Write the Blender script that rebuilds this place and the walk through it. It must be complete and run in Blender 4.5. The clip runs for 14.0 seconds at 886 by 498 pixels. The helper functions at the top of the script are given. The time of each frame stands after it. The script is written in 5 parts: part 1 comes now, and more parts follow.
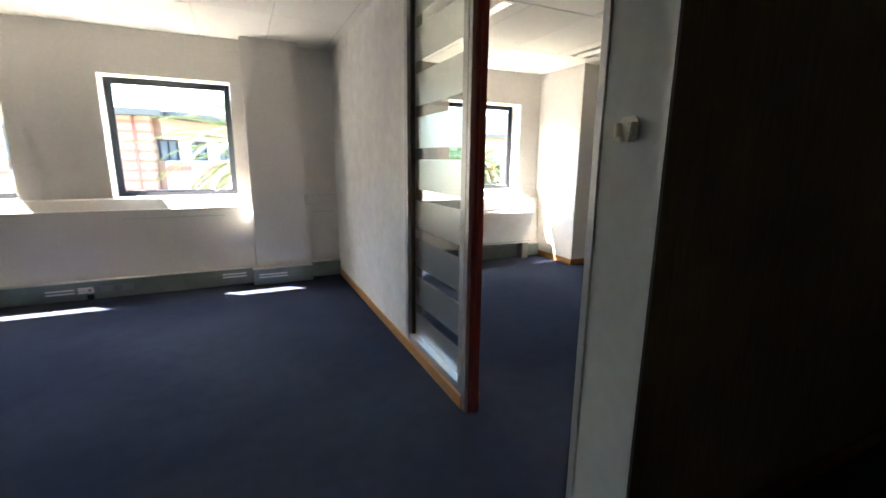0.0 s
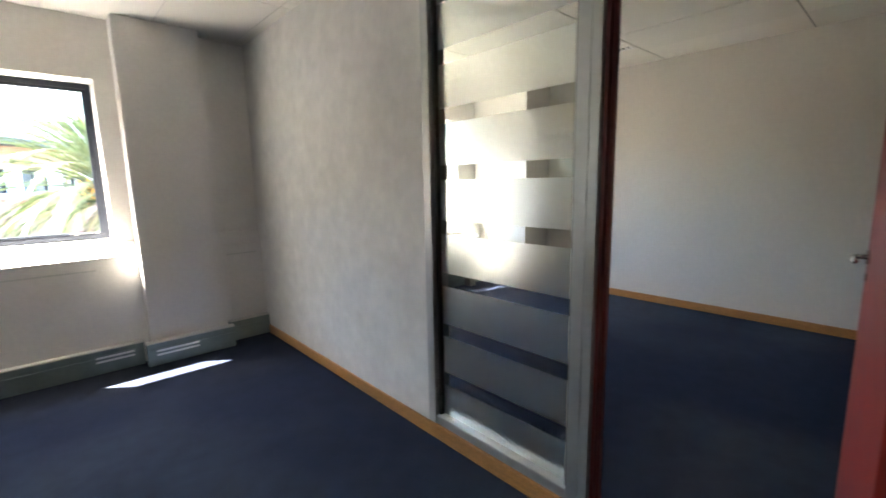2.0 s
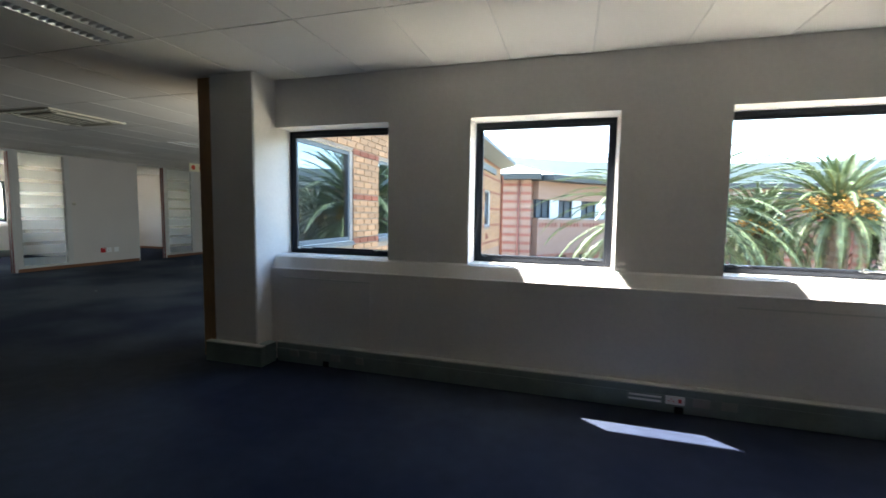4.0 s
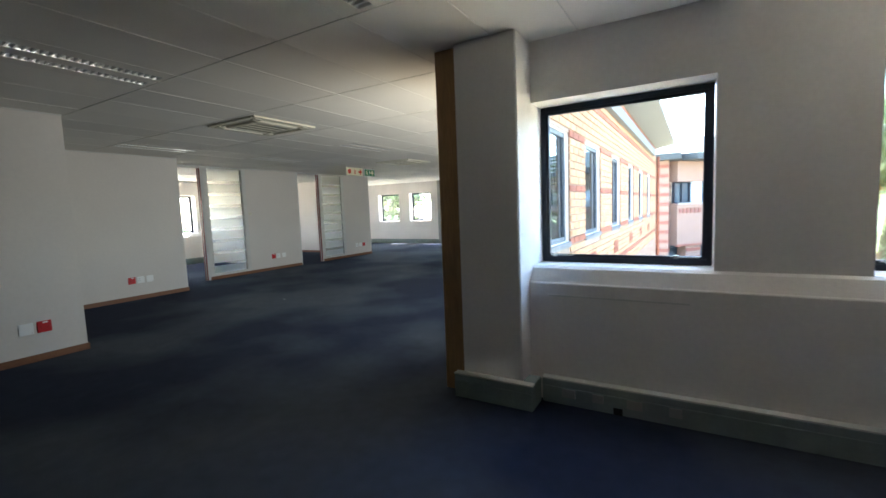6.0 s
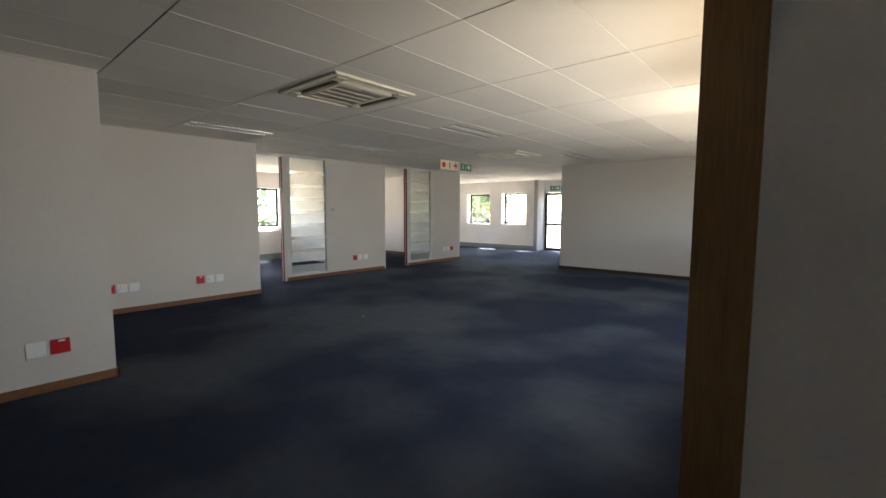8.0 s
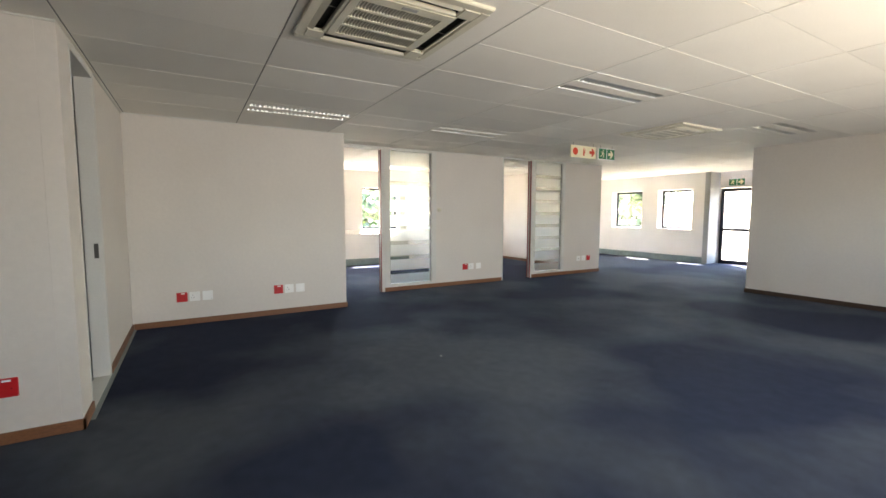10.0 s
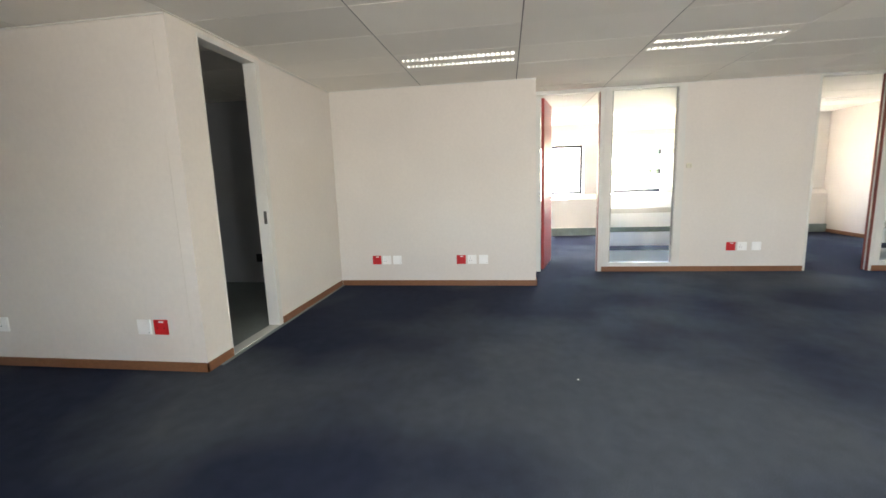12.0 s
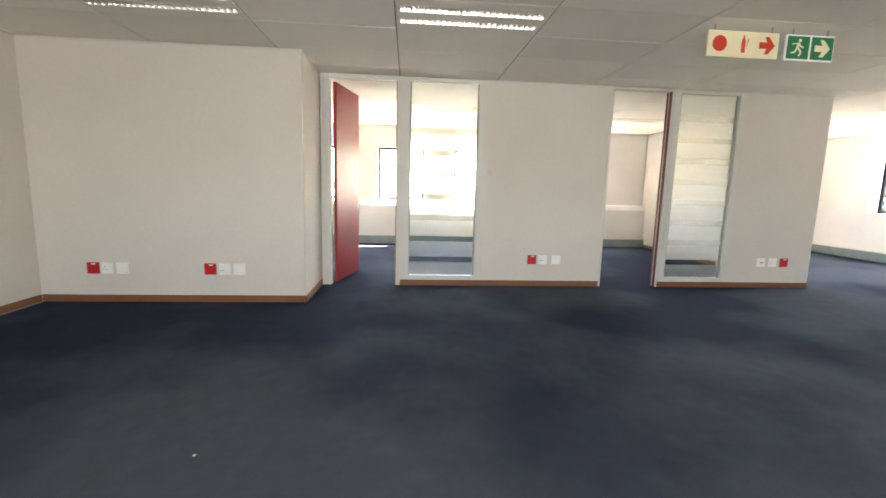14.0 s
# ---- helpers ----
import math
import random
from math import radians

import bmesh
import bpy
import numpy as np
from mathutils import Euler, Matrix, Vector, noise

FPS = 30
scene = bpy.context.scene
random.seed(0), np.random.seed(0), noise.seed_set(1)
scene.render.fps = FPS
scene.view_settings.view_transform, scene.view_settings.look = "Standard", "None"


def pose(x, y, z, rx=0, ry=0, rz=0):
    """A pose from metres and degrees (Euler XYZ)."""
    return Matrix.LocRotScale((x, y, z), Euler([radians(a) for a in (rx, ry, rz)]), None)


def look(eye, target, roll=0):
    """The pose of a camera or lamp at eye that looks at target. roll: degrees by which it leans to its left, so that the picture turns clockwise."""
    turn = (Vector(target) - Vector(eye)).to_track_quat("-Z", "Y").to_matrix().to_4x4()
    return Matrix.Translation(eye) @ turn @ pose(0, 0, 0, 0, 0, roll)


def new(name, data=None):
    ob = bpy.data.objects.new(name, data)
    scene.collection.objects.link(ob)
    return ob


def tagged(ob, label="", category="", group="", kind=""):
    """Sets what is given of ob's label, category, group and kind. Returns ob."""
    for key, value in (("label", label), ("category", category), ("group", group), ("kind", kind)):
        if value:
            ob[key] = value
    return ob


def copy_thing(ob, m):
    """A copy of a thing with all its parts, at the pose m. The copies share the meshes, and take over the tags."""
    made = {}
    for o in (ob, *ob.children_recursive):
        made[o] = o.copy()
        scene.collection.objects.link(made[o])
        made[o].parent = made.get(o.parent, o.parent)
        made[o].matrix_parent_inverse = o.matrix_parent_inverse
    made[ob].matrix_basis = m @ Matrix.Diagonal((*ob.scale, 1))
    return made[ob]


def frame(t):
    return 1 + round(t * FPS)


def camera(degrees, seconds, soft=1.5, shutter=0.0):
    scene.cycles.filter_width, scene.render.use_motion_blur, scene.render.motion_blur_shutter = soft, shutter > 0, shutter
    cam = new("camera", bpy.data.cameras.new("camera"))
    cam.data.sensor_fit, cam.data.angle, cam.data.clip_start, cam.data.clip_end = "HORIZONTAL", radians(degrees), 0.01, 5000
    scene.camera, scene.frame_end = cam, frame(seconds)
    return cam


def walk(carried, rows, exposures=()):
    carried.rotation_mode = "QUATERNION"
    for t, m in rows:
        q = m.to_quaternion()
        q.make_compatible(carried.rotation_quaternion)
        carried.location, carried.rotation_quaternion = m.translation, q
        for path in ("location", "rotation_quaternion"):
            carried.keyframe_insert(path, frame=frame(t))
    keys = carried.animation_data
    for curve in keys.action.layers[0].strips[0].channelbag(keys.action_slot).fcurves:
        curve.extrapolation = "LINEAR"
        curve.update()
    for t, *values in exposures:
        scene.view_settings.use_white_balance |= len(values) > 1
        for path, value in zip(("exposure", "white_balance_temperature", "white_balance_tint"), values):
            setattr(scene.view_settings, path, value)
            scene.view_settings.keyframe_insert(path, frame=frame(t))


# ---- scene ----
cam = camera(91.9, 14.0, shutter=0.2)
EXPOSURES = [(0.0, 5.05, 6900, 10), (1.0, 5.0, 6800, 10), (1.5, 5.25, 6800, 10), (2.5, 4.65, 6700, 8), (3.0, 4.2, 6400, 8), (3.5, 4.1, 6350, 7), (4.0, 3.5, 6300, 7), (6.5, 4.5, 6350, 8), (7.0, 4.08, 6500, 10), (9.5, 5.02, 7100, 14), (10.5, 5.3, 7000, 13), (11.5, 5.65, 6900, 13), (12.5, 5.62, 7100, 14), (14.0, 5.42, 7150, 14)]
PATH = [
    (0, (0.319, 0.188, 1.33), (1.152, 1.961, 0.927), 0.6),
    (0.5, (0.371, 0.532, 1.346), (1.525, 2.135, 1.031), 0.3),
    (1, (0.364, 0.81, 1.324), (1.757, 2.211, 1.019), 1.4),
    (1.5, (0.215, 1.03, 1.369), (1.706, 2.33, 1.072), -0.0),
    (2, (-0.041, 1.307, 1.33), (1.291, 2.767, 1.02), -1.1),
    (2.5, (-0.449, 1.545, 1.338), (0.524, 3.267, 1.044), -0.5),
    (3, (-0.898, 1.655, 1.353), (-0.422, 3.58, 1.094), 0.6),
    (3.5, (-1.326, 1.821, 1.331), (-1.481, 3.807, 1.159), -0.8),
    (4, (-1.798, 1.961, 1.338), (-2.37, 3.87, 1.175), 0.9),
    (4.2, (-2.006, 1.991, 1.332), (-2.654, 3.876, 1.171), 1.6),
    (6.3, (-3.618, 2.421, 1.378), (-4.725, 4.076, 1.196), -1.7),
    (6.5, (-3.783, 2.517, 1.375), (-4.97, 4.119, 1.22), -0.6),
    (7, (-4.148, 2.735, 1.356), (-5.422, 4.267, 1.187), -0.1),
    (7.2, (-4.289, 2.838, 1.366), (-5.564, 4.37, 1.197), -0.2),
    (9.3, (-5.276, 4.405, 1.39), (-6.864, 5.606, 1.202), 0.5),
    (9.5, (-5.396, 4.531, 1.375), (-7.057, 5.63, 1.185), 0.1),
    (10, (-5.667, 4.904, 1.371), (-7.386, 5.911, 1.205), 0.1),
    (10.5, (-5.866, 5.255, 1.347), (-7.718, 5.981, 1.138), -2.6),
    (11, (-5.994, 5.654, 1.383), (-7.98, 5.684, 1.152), -3.8),
    (11.5, (-6.22, 6.044, 1.379), (-8.198, 5.982, 1.084), -0.9),
    (12, (-6.363, 6.468, 1.342), (-8.316, 6.171, 1.029), -2.0),
    (12.5, (-6.533, 6.794, 1.347), (-8.442, 6.313, 0.996), -1.3),
    (13, (-6.795, 7.087, 1.367), (-8.736, 6.739, 1.033), 0.6),
    (13.5, (-7.038, 7.471, 1.281), (-9.014, 7.434, 0.972), 1.9),
    (14, (-7.298, 7.867, 1.218), (-9.271, 8.032, 0.935), 1.5),
]
walk(cam, [(t, look(eye, target, roll)) for t, eye, target, roll in PATH], EXPOSURES)

# ---- world, sun ----
SUN_DIR = Vector((0.50, -0.40, -1.0)).normalized()
world = bpy.data.worlds.new("sky")
scene.world = world
world.use_nodes = True
wn = world.node_tree.nodes
sky = wn.new("ShaderNodeTexSky")
sky.sky_type = "NISHITA"
sky.sun_disc = False
sky.sun_elevation = math.asin(-SUN_DIR.z)
sky.sun_rotation = math.atan2(-SUN_DIR.x, -SUN_DIR.y)
world.node_tree.links.new(sky.outputs[0], wn["Background"].inputs[0])
wn["Background"].inputs[1].default_value = 0.15
sun = bpy.data.lights.new("sun", "SUN")
sun.energy, sun.angle, sun.color = 5.0, radians(0.5), (1.0, 0.95, 0.88)
new("sun", sun).matrix_world = look((0, 0, 30), Vector((0, 0, 30)) + SUN_DIR)
# daylight through the hall's courtyard windows: cool sky light falling in, warm light thrown up by the sunlit court
for y0, y1, share in ((5.62, 7.03, 0.85), (7.79, 8.80, 1.15), (9.75, 10.70, 0.7), (11.78, 12.65, 0.25)):
    for watts, tint, rise in ((1.05 * share, (0.72, 0.88, 1.0), -0.25), (0.85 * share, (1.0, 0.82, 0.58), 0.8)):
        a = bpy.data.lights.new("window_light", "AREA")
        a.shape, a.size, a.size_y, a.energy, a.color = "RECTANGLE", y1 - y0 - 0.06, 1.08, watts, tint
        a.spread = radians(140)
        new("window_light", a).matrix_world = look((-4.85 - (0.004 if rise > 0 else 0.0), (y0 + y1) / 2, 1.58), (-5.85, (y0 + y1) / 2, 1.58 + rise))


# sky light through the office and far bay windows on the west side; the second office's window is an unseen addition
for y0, y1, watts in ((5.4, 6.5, 0.5), (10.75, 11.85, 0.3), (14.3, 15.4, 0.25)):
    a = bpy.data.lights.new("window_light", "AREA")
    a.shape, a.size, a.size_y, a.energy, a.color = "RECTANGLE", y1 - y0 - 0.06, 1.08, watts, (1.0, 0.97, 0.93)
    new("window_light", a).matrix_world = look((-16.72, (y0 + y1) / 2, 1.5), (-15.0, (y0 + y1) / 2, 1.45))


# ---- materials ----
def material(name, colour, rough=0.6, metal=0.0, grain=0.0, grain_size=60.0, blotch=0.0, blotch_size=2.0,
             bump=0.0, bump_size=80.0, specular=0.5, island=0.0, vary=0.0, stretch=(1, 1, 1)):
    """Principled paint with variation at two scales, fine relief, and variation from piece to piece."""
    m = bpy.data.materials.new(name)
    m.use_nodes = True
    nt = m.node_tree
    n, l = nt.nodes, nt.links
    b = n["Principled BSDF"]
    b.inputs["Roughness"].default_value = rough
    b.inputs["Metallic"].default_value = metal
    b.inputs["Specular IOR Level"].default_value = specular
    b.inputs["Base Color"].default_value = (*colour, 1)
    if not (grain or blotch or bump or island or vary):
        return m
    co = n.new("ShaderNodeTexCoord")
    mp = n.new("ShaderNodeMapping")
    mp.inputs["Scale"].default_value = stretch
    geo = n.new("ShaderNodeNewGeometry")
    l.new(geo.outputs["Position"], mp.inputs[0])
    base = None

    def factor(value_socket, amount, base):
        mr = n.new("ShaderNodeMapRange")
        mr.inputs[1].default_value, mr.inputs[2].default_value = 0.25, 0.75
        mr.inputs[3].default_value, mr.inputs[4].default_value = 1 - amount, 1 + amount
        mr.clamp = False
        l.new(value_socket, mr.inputs[0])
        mul = n.new("ShaderNodeVectorMath")
        mul.operation = "MULTIPLY"
        if base is None:
            mul.inputs[0].default_value = colour
        else:
            l.new(base, mul.inputs[0])
        l.new(mr.outputs[0], mul.inputs[1])
        return mul.outputs[0]

    def noise_tex(size, detail):
        t = n.new("ShaderNodeTexNoise")
        t.inputs["Scale"].default_value = size
        t.inputs["Detail"].default_value = detail
        l.new(mp.outputs[0], t.inputs[0])
        return t.outputs[0]

    if grain:
        base = factor(noise_tex(grain_size, 3), grain, base)
    if blotch:
        base = factor(noise_tex(blotch_size, 5), blotch, base)
    if island:
        base = factor(geo.outputs["Random Per Island"], island, base)
    if vary:
        info = n.new("ShaderNodeObjectInfo")
        base = factor(info.outputs["Random"], vary, base)
    if base is not None:
        l.new(base, b.inputs["Base Color"])
    if bump:
        bp = n.new("ShaderNodeBump")
        bp.inputs["Strength"].default_value = bump
        bp.inputs["Distance"].default_value = 0.004
        l.new(noise_tex(bump_size, 4), bp.inputs["Height"])
        l.new(bp.outputs[0], b.inputs["Normal"])
    return m


def glass_material(name, tint, gloss_gain=1.0, rough=0.0, edge=0.9, coat=(1, 1, 1)):
    """Thin pane: light goes straight through, with a mirror gloss that grows towards grazing."""
    m = bpy.data.materials.new(name)
    m.use_nodes = True
    n, l = m.node_tree.nodes, m.node_tree.links
    n.remove(n["Principled BSDF"])
    out = n["Material Output"]
    tr, gl, mx, lw, pw, mu = (n.new(k) for k in ("ShaderNodeBsdfTransparent", "ShaderNodeBsdfGlossy", "ShaderNodeMixShader", "ShaderNodeLayerWeight", "ShaderNodeMath", "ShaderNodeMath"))
    tr.inputs[0].default_value = (*tint, 1)
    gl.inputs["Roughness"].default_value = rough
    gl.inputs["Color"].default_value = (*coat, 1)
    lw.inputs[0].default_value = 0.5
    pw.operation, mu.operation, mu.use_clamp = "POWER", "MULTIPLY_ADD", True
    pw.inputs[1].default_value = 5.0
    mu.inputs[1].default_value, mu.inputs[2].default_value = edge, 0.03 * gloss_gain
    l.new(lw.outputs["Facing"], pw.inputs[0])
    l.new(pw.outputs[0], mu.inputs[0])
    l.new(mu.outputs[0], mx.inputs[0])
    l.new(tr.outputs[0], mx.inputs[1])
    l.new(gl.outputs[0], mx.inputs[2])
    l.new(mx.outputs[0], out.inputs[0])
    return m


def film_material(name):
    """Frosted adhesive film on glass: scatters what comes through and a little of what falls on it."""
    m = bpy.data.materials.new(name)
    m.use_nodes = True
    n, l = m.node_tree.nodes, m.node_tree.links
    n.remove(n["Principled BSDF"])
    tl, df, rf, mx, mx2 = (n.new(k) for k in ("ShaderNodeBsdfTranslucent", "ShaderNodeBsdfDiffuse", "ShaderNodeBsdfRefraction", "ShaderNodeMixShader", "ShaderNodeMixShader"))
    tl.inputs[0].default_value = (0.96, 0.97, 0.96, 1)
    df.inputs[0].default_value = (0.75, 0.8, 0.78, 1)
    rf.inputs[0].default_value = (0.98, 0.99, 0.985, 1)
    rf.inputs["IOR"].default_value = 1.13
    rf.inputs["Roughness"].default_value = 0.58
    mx.inputs[0].default_value = 0.2
    mx2.inputs[0].default_value = 0.93
    l.new(tl.outputs[0], mx.inputs[1])
    l.new(df.outputs[0], mx.inputs[2])
    l.new(mx.outputs[0], mx2.inputs[1])
    l.new(rf.outputs[0], mx2.inputs[2])
    l.new(mx2.outputs[0], n["Material Output"].inputs[0])
    return m


def carpet_material():
    m = material("carpet", (0.0195, 0.0265, 0.052), 0.95, grain=0.45, grain_size=240, blotch=0.14, blotch_size=9, bump=0.9, bump_size=420, specular=0.15)
    n, l = m.node_tree.nodes, m.node_tree.links
    b = n["Principled BSDF"]
    base = b.inputs["Base Color"].links[0].from_socket
    geo = n.new("ShaderNodeNewGeometry")
    big = n.new("ShaderNodeTexNoise")
    big.inputs["Scale"].default_value, big.inputs["Detail"].default_value, big.inputs["Roughness"].default_value = 0.48, 2.5, 0.5
    l.new(geo.outputs["Position"], big.inputs[0])
    ramp = n.new("ShaderNodeMapRange")
    ramp.inputs[1].default_value, ramp.inputs[2].default_value = 0.44, 0.59
    l.new(big.outputs[0], ramp.inputs[0])
    mix = n.new("ShaderNodeMix")
    mix.data_type = "RGBA"
    # worn patches at full strength in the hall, falling to half in the bay
    sep = n.new("ShaderNodeSeparateXYZ")
    l.new(geo.outputs["Position"], sep.inputs[0])
    wear_by_x = n.new("ShaderNodeMapRange")
    wear_by_x.inputs[1].default_value, wear_by_x.inputs[2].default_value = -6.2, -3.2
    wear_by_x.inputs[3].default_value, wear_by_x.inputs[4].default_value = 1.0, 0.5
    l.new(sep.outputs["X"], wear_by_x.inputs[0])
    wear = n.new("ShaderNodeMath")
    wear.operation = "MULTIPLY"
    l.new(ramp.outputs[0], wear.inputs[0])
    l.new(wear_by_x.outputs[0], wear.inputs[1])
    l.new(wear.outputs[0], mix.inputs["Factor"])
    l.new(base, mix.inputs["A"])
    worn = n.new("ShaderNodeVectorMath")
    worn.operation = "MULTIPLY"
    l.new(base, worn.inputs[0])
    worn.inputs[1].default_value = (3.5, 3.05, 1.95)
    l.new(worn.outputs[0], mix.inputs["B"])
    l.new(mix.outputs["Result"], b.inputs["Base Color"])
    return m


M_WALL = material("wall_paint", (0.80, 0.77, 0.735), 0.75, grain=0.03, grain_size=40, blotch=0.06, blotch_size=1.3, bump=0.25, bump_size=110, specular=0.3)
M_PART = material("partition_vinyl", (0.69, 0.648, 0.598), 0.7, grain=0.025, grain_size=30, blotch=0.03, blotch_size=1.4, bump=0.22, bump_size=75, specular=0.3)
M_PARTA = material("scuffed_partition_vinyl", (0.745, 0.73, 0.695), 0.7, grain=0.05, grain_size=14, blotch=0.07, blotch_size=8, bump=0.5, bump_size=38, specular=0.3)
M_ENDP = material("grey_green_vinyl", (0.50, 0.525, 0.49), 0.65, grain=0.05, grain_size=18, blotch=0.08, blotch_size=2.6, bump=0.4, bump_size=45, specular=0.3)
M_CARPET = carpet_material()
M_PANEL = material("dark_timber_panel", (0.24, 0.165, 0.088), 0.5, grain=0.25, grain_size=6, blotch=0.1, bump=0.1, stretch=(10, 10, 1))
M_CEIL = material("ceiling_tile", (0.87, 0.84, 0.775), 0.8, grain=0.05, grain_size=140, blotch=0.05, blotch_size=0.8, bump=0.2, bump_size=200, island=0.03)
M_TBAR = material("ceiling_grid_bar", (0.20, 0.195, 0.18), 0.7, grain=0.1)
M_TRUNK = material("trunking_paint", (0.24, 0.30, 0.285), 0.5, grain=0.05, grain_size=50, blotch=0.15, blotch_size=6, bump=0.1)
M_WOOD = material("varnished_skirting", (0.50, 0.235, 0.075), 0.4, grain=0.25, grain_size=9, blotch=0.15, blotch_size=3, bump=0.1, stretch=(6, 6, 40))
M_WOOD2 = material("brown_skirting", (0.22, 0.098, 0.048), 0.4, grain=0.25, grain_size=9, blotch=0.15, blotch_size=3, bump=0.1, stretch=(6, 6, 40))
M_WOOD3 = material("dark_skirting", (0.060, 0.036, 0.024), 0.45, grain=0.2, grain_size=9, blotch=0.15, blotch_size=3, bump=0.1, stretch=(6, 6, 40))
M_BOARD = material("timber_board", (0.36, 0.20, 0.085), 0.5, grain=0.2, grain_size=7, blotch=0.1, bump=0.1, stretch=(14, 14, 1))
M_ALU = material("aluminium_frame", (0.52, 0.53, 0.52), 0.4, metal=0.6, grain=0.04, grain_size=30, blotch=0.05)
M_ALUD = material("dark_gasket", (0.07, 0.065, 0.06), 0.5, grain=0.1)
M_CREAM = material("painted_frame", (0.66, 0.65, 0.61), 0.5, grain=0.03, blotch=0.05)
M_RED = material("red_door_paint", (0.30, 0.030, 0.025), 0.42, grain=0.06, grain_size=20, blotch=0.1, blotch_size=3, bump=0.06)
M_JAMB = material("maroon_jamb", (0.27, 0.062, 0.05), 0.35, grain=0.08, blotch=0.12)
M_STEEL = material("brushed_steel", (0.62, 0.61, 0.58), 0.25, metal=1.0, grain=0.05)
M_BLACK = material("charcoal_window_frame", (0.012, 0.016, 0.026), 0.5, specular=0.3, grain=0.1, blotch=0.1)
M_GLASS = glass_material("window_glass", (0.94, 0.96, 0.95))
M_GLASS_IN = glass_material("partition_glass", (0.93, 0.95, 0.94), 1.0)
M_GLASS_OUT = glass_material("reflective_glass", (0.20, 0.23, 0.26), 8.0, edge=0.2, coat=(0.72, 0.84, 0.95))
M_FILM = film_material("frosted_film")
M_WHITE = material("white_plastic", (0.90, 0.90, 0.88), 0.35, blotch=0.04, blotch_size=8)
M_CREAMP = material("yellowed_plastic", (0.68, 0.64, 0.52), 0.4, grain=0.04, blotch=0.08, blotch_size=6)
M_SRED = material("red_plastic", (0.55, 0.018, 0.022), 0.35, blotch=0.05, blotch_size=8)
M_PALE = material("pale_grey_plastic", (0.27, 0.32, 0.31), 0.4, grain=0.1, grain_size=30, blotch=0.2, blotch_size=20)
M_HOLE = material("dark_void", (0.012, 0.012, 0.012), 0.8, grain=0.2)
M_LOUVRE = material("louvre_aluminium", (0.90, 0.90, 0.88), 0.30, metal=1.0, grain=0.04)
M_GREYM = material("grey_metal", (0.34, 0.34, 0.33), 0.5, grain=0.05, blotch=0.05)
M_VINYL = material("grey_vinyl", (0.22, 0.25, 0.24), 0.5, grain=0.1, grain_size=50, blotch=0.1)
M_SIGNW = material("sign_ivory", (0.80, 0.74, 0.52), 0.4, blotch=0.04)
M_SIGNR = material("sign_red", (0.60, 0.05, 0.02), 0.4, blotch=0.04)
M_SIGNG = material("sign_green", (0.01, 0.17, 0.07), 0.4, blotch=0.04)
M_BRICK = material("pale_brick", (0.33, 0.195, 0.105), 0.85, grain=0.12, grain_size=60, bump=0.5, bump_size=90, vary=0.10, island=0.08)
M_BRICKR = material("red_brick", (0.22, 0.072, 0.038), 0.85, grain=0.12, grain_size=60, bump=0.5, bump_size=90, vary=0.10, island=0.08)
M_MORTAR = material("mortar", (0.22, 0.185, 0.15), 0.9, grain=0.15, grain_size=60, bump=0.3)
M_PINK = material("pink_face_brick", (0.225, 0.152, 0.122), 0.85, grain=0.12, grain_size=5, blotch=0.1, blotch_size=1.0, bump=0.3, stretch=(1, 1, 6))
M_BAND = material("red_brick_band", (0.19, 0.072, 0.054), 0.85, grain=0.12, grain_size=30, blotch=0.1, blotch_size=1.0, bump=0.3)
M_PIERB = material("pale_blue_pier", (0.40, 0.46, 0.52), 0.7, grain=0.05, blotch=0.08)
M_BLUEF = material("blue_grey_frame", (0.08, 0.105, 0.13), 0.5, grain=0.05, blotch=0.06)
# the unlit store room's dimness is put into this grey wall colour
M_STORE = material("dimmed_store_paint", (0.30, 0.31, 0.32), 0.8, grain=0.04, blotch=0.08)
M_SOFFIT = material("grey_soffit", (0.13, 0.145, 0.155), 0.7, grain=0.05, blotch=0.06)
M_ROOF = material("blue_grey_roof", (0.022, 0.034, 0.038), 0.8, specular=0.2, grain=0.06, grain_size=3, blotch=0.08, blotch_size=0.6)
M_EAVE = material("dark_eave_metal", (0.030, 0.038, 0.042), 0.6, grain=0.05, blotch=0.08)
M_CONC = material("precast_concrete", (0.25, 0.26, 0.27), 0.8, grain=0.08, blotch=0.1)
M_DARKGL = material("far_window_glass", (0.05, 0.07, 0.09), 0.08, blotch=0.2, specular=0.8)
M_GROUND = material("courtyard_ground", (0.30, 0.26, 0.19), 0.9, grain=0.2, grain_size=6, blotch=0.3, blotch_size=0.3, bump=0.5)
M_FROND = material("palm_leaf", (0.115, 0.15, 0.075), 0.42, grain=0.2, grain_size=8, island=0.45, specular=0.25)
M_RACHIS = material("palm_rachis", (0.22, 0.22, 0.08), 0.6, grain=0.2)
M_TRUNKP = material("palm_bark", (0.12, 0.085, 0.06), 0.9, grain=0.3, grain_size=20, bump=1.0, bump_size=25)
M_FRUIT = material("palm_fruit", (0.52, 0.27, 0.06), 0.6, grain=0.3, grain_size=30, island=0.3)
M_LEAF = material("tree_leaf", (0.115, 0.155, 0.07), 0.6, grain=0.3, grain_size=3, island=0.4)
M_COUNTER = material("ac_grille", (0.58, 0.55, 0.46), 0.5, grain=0.05, blotch=0.06)


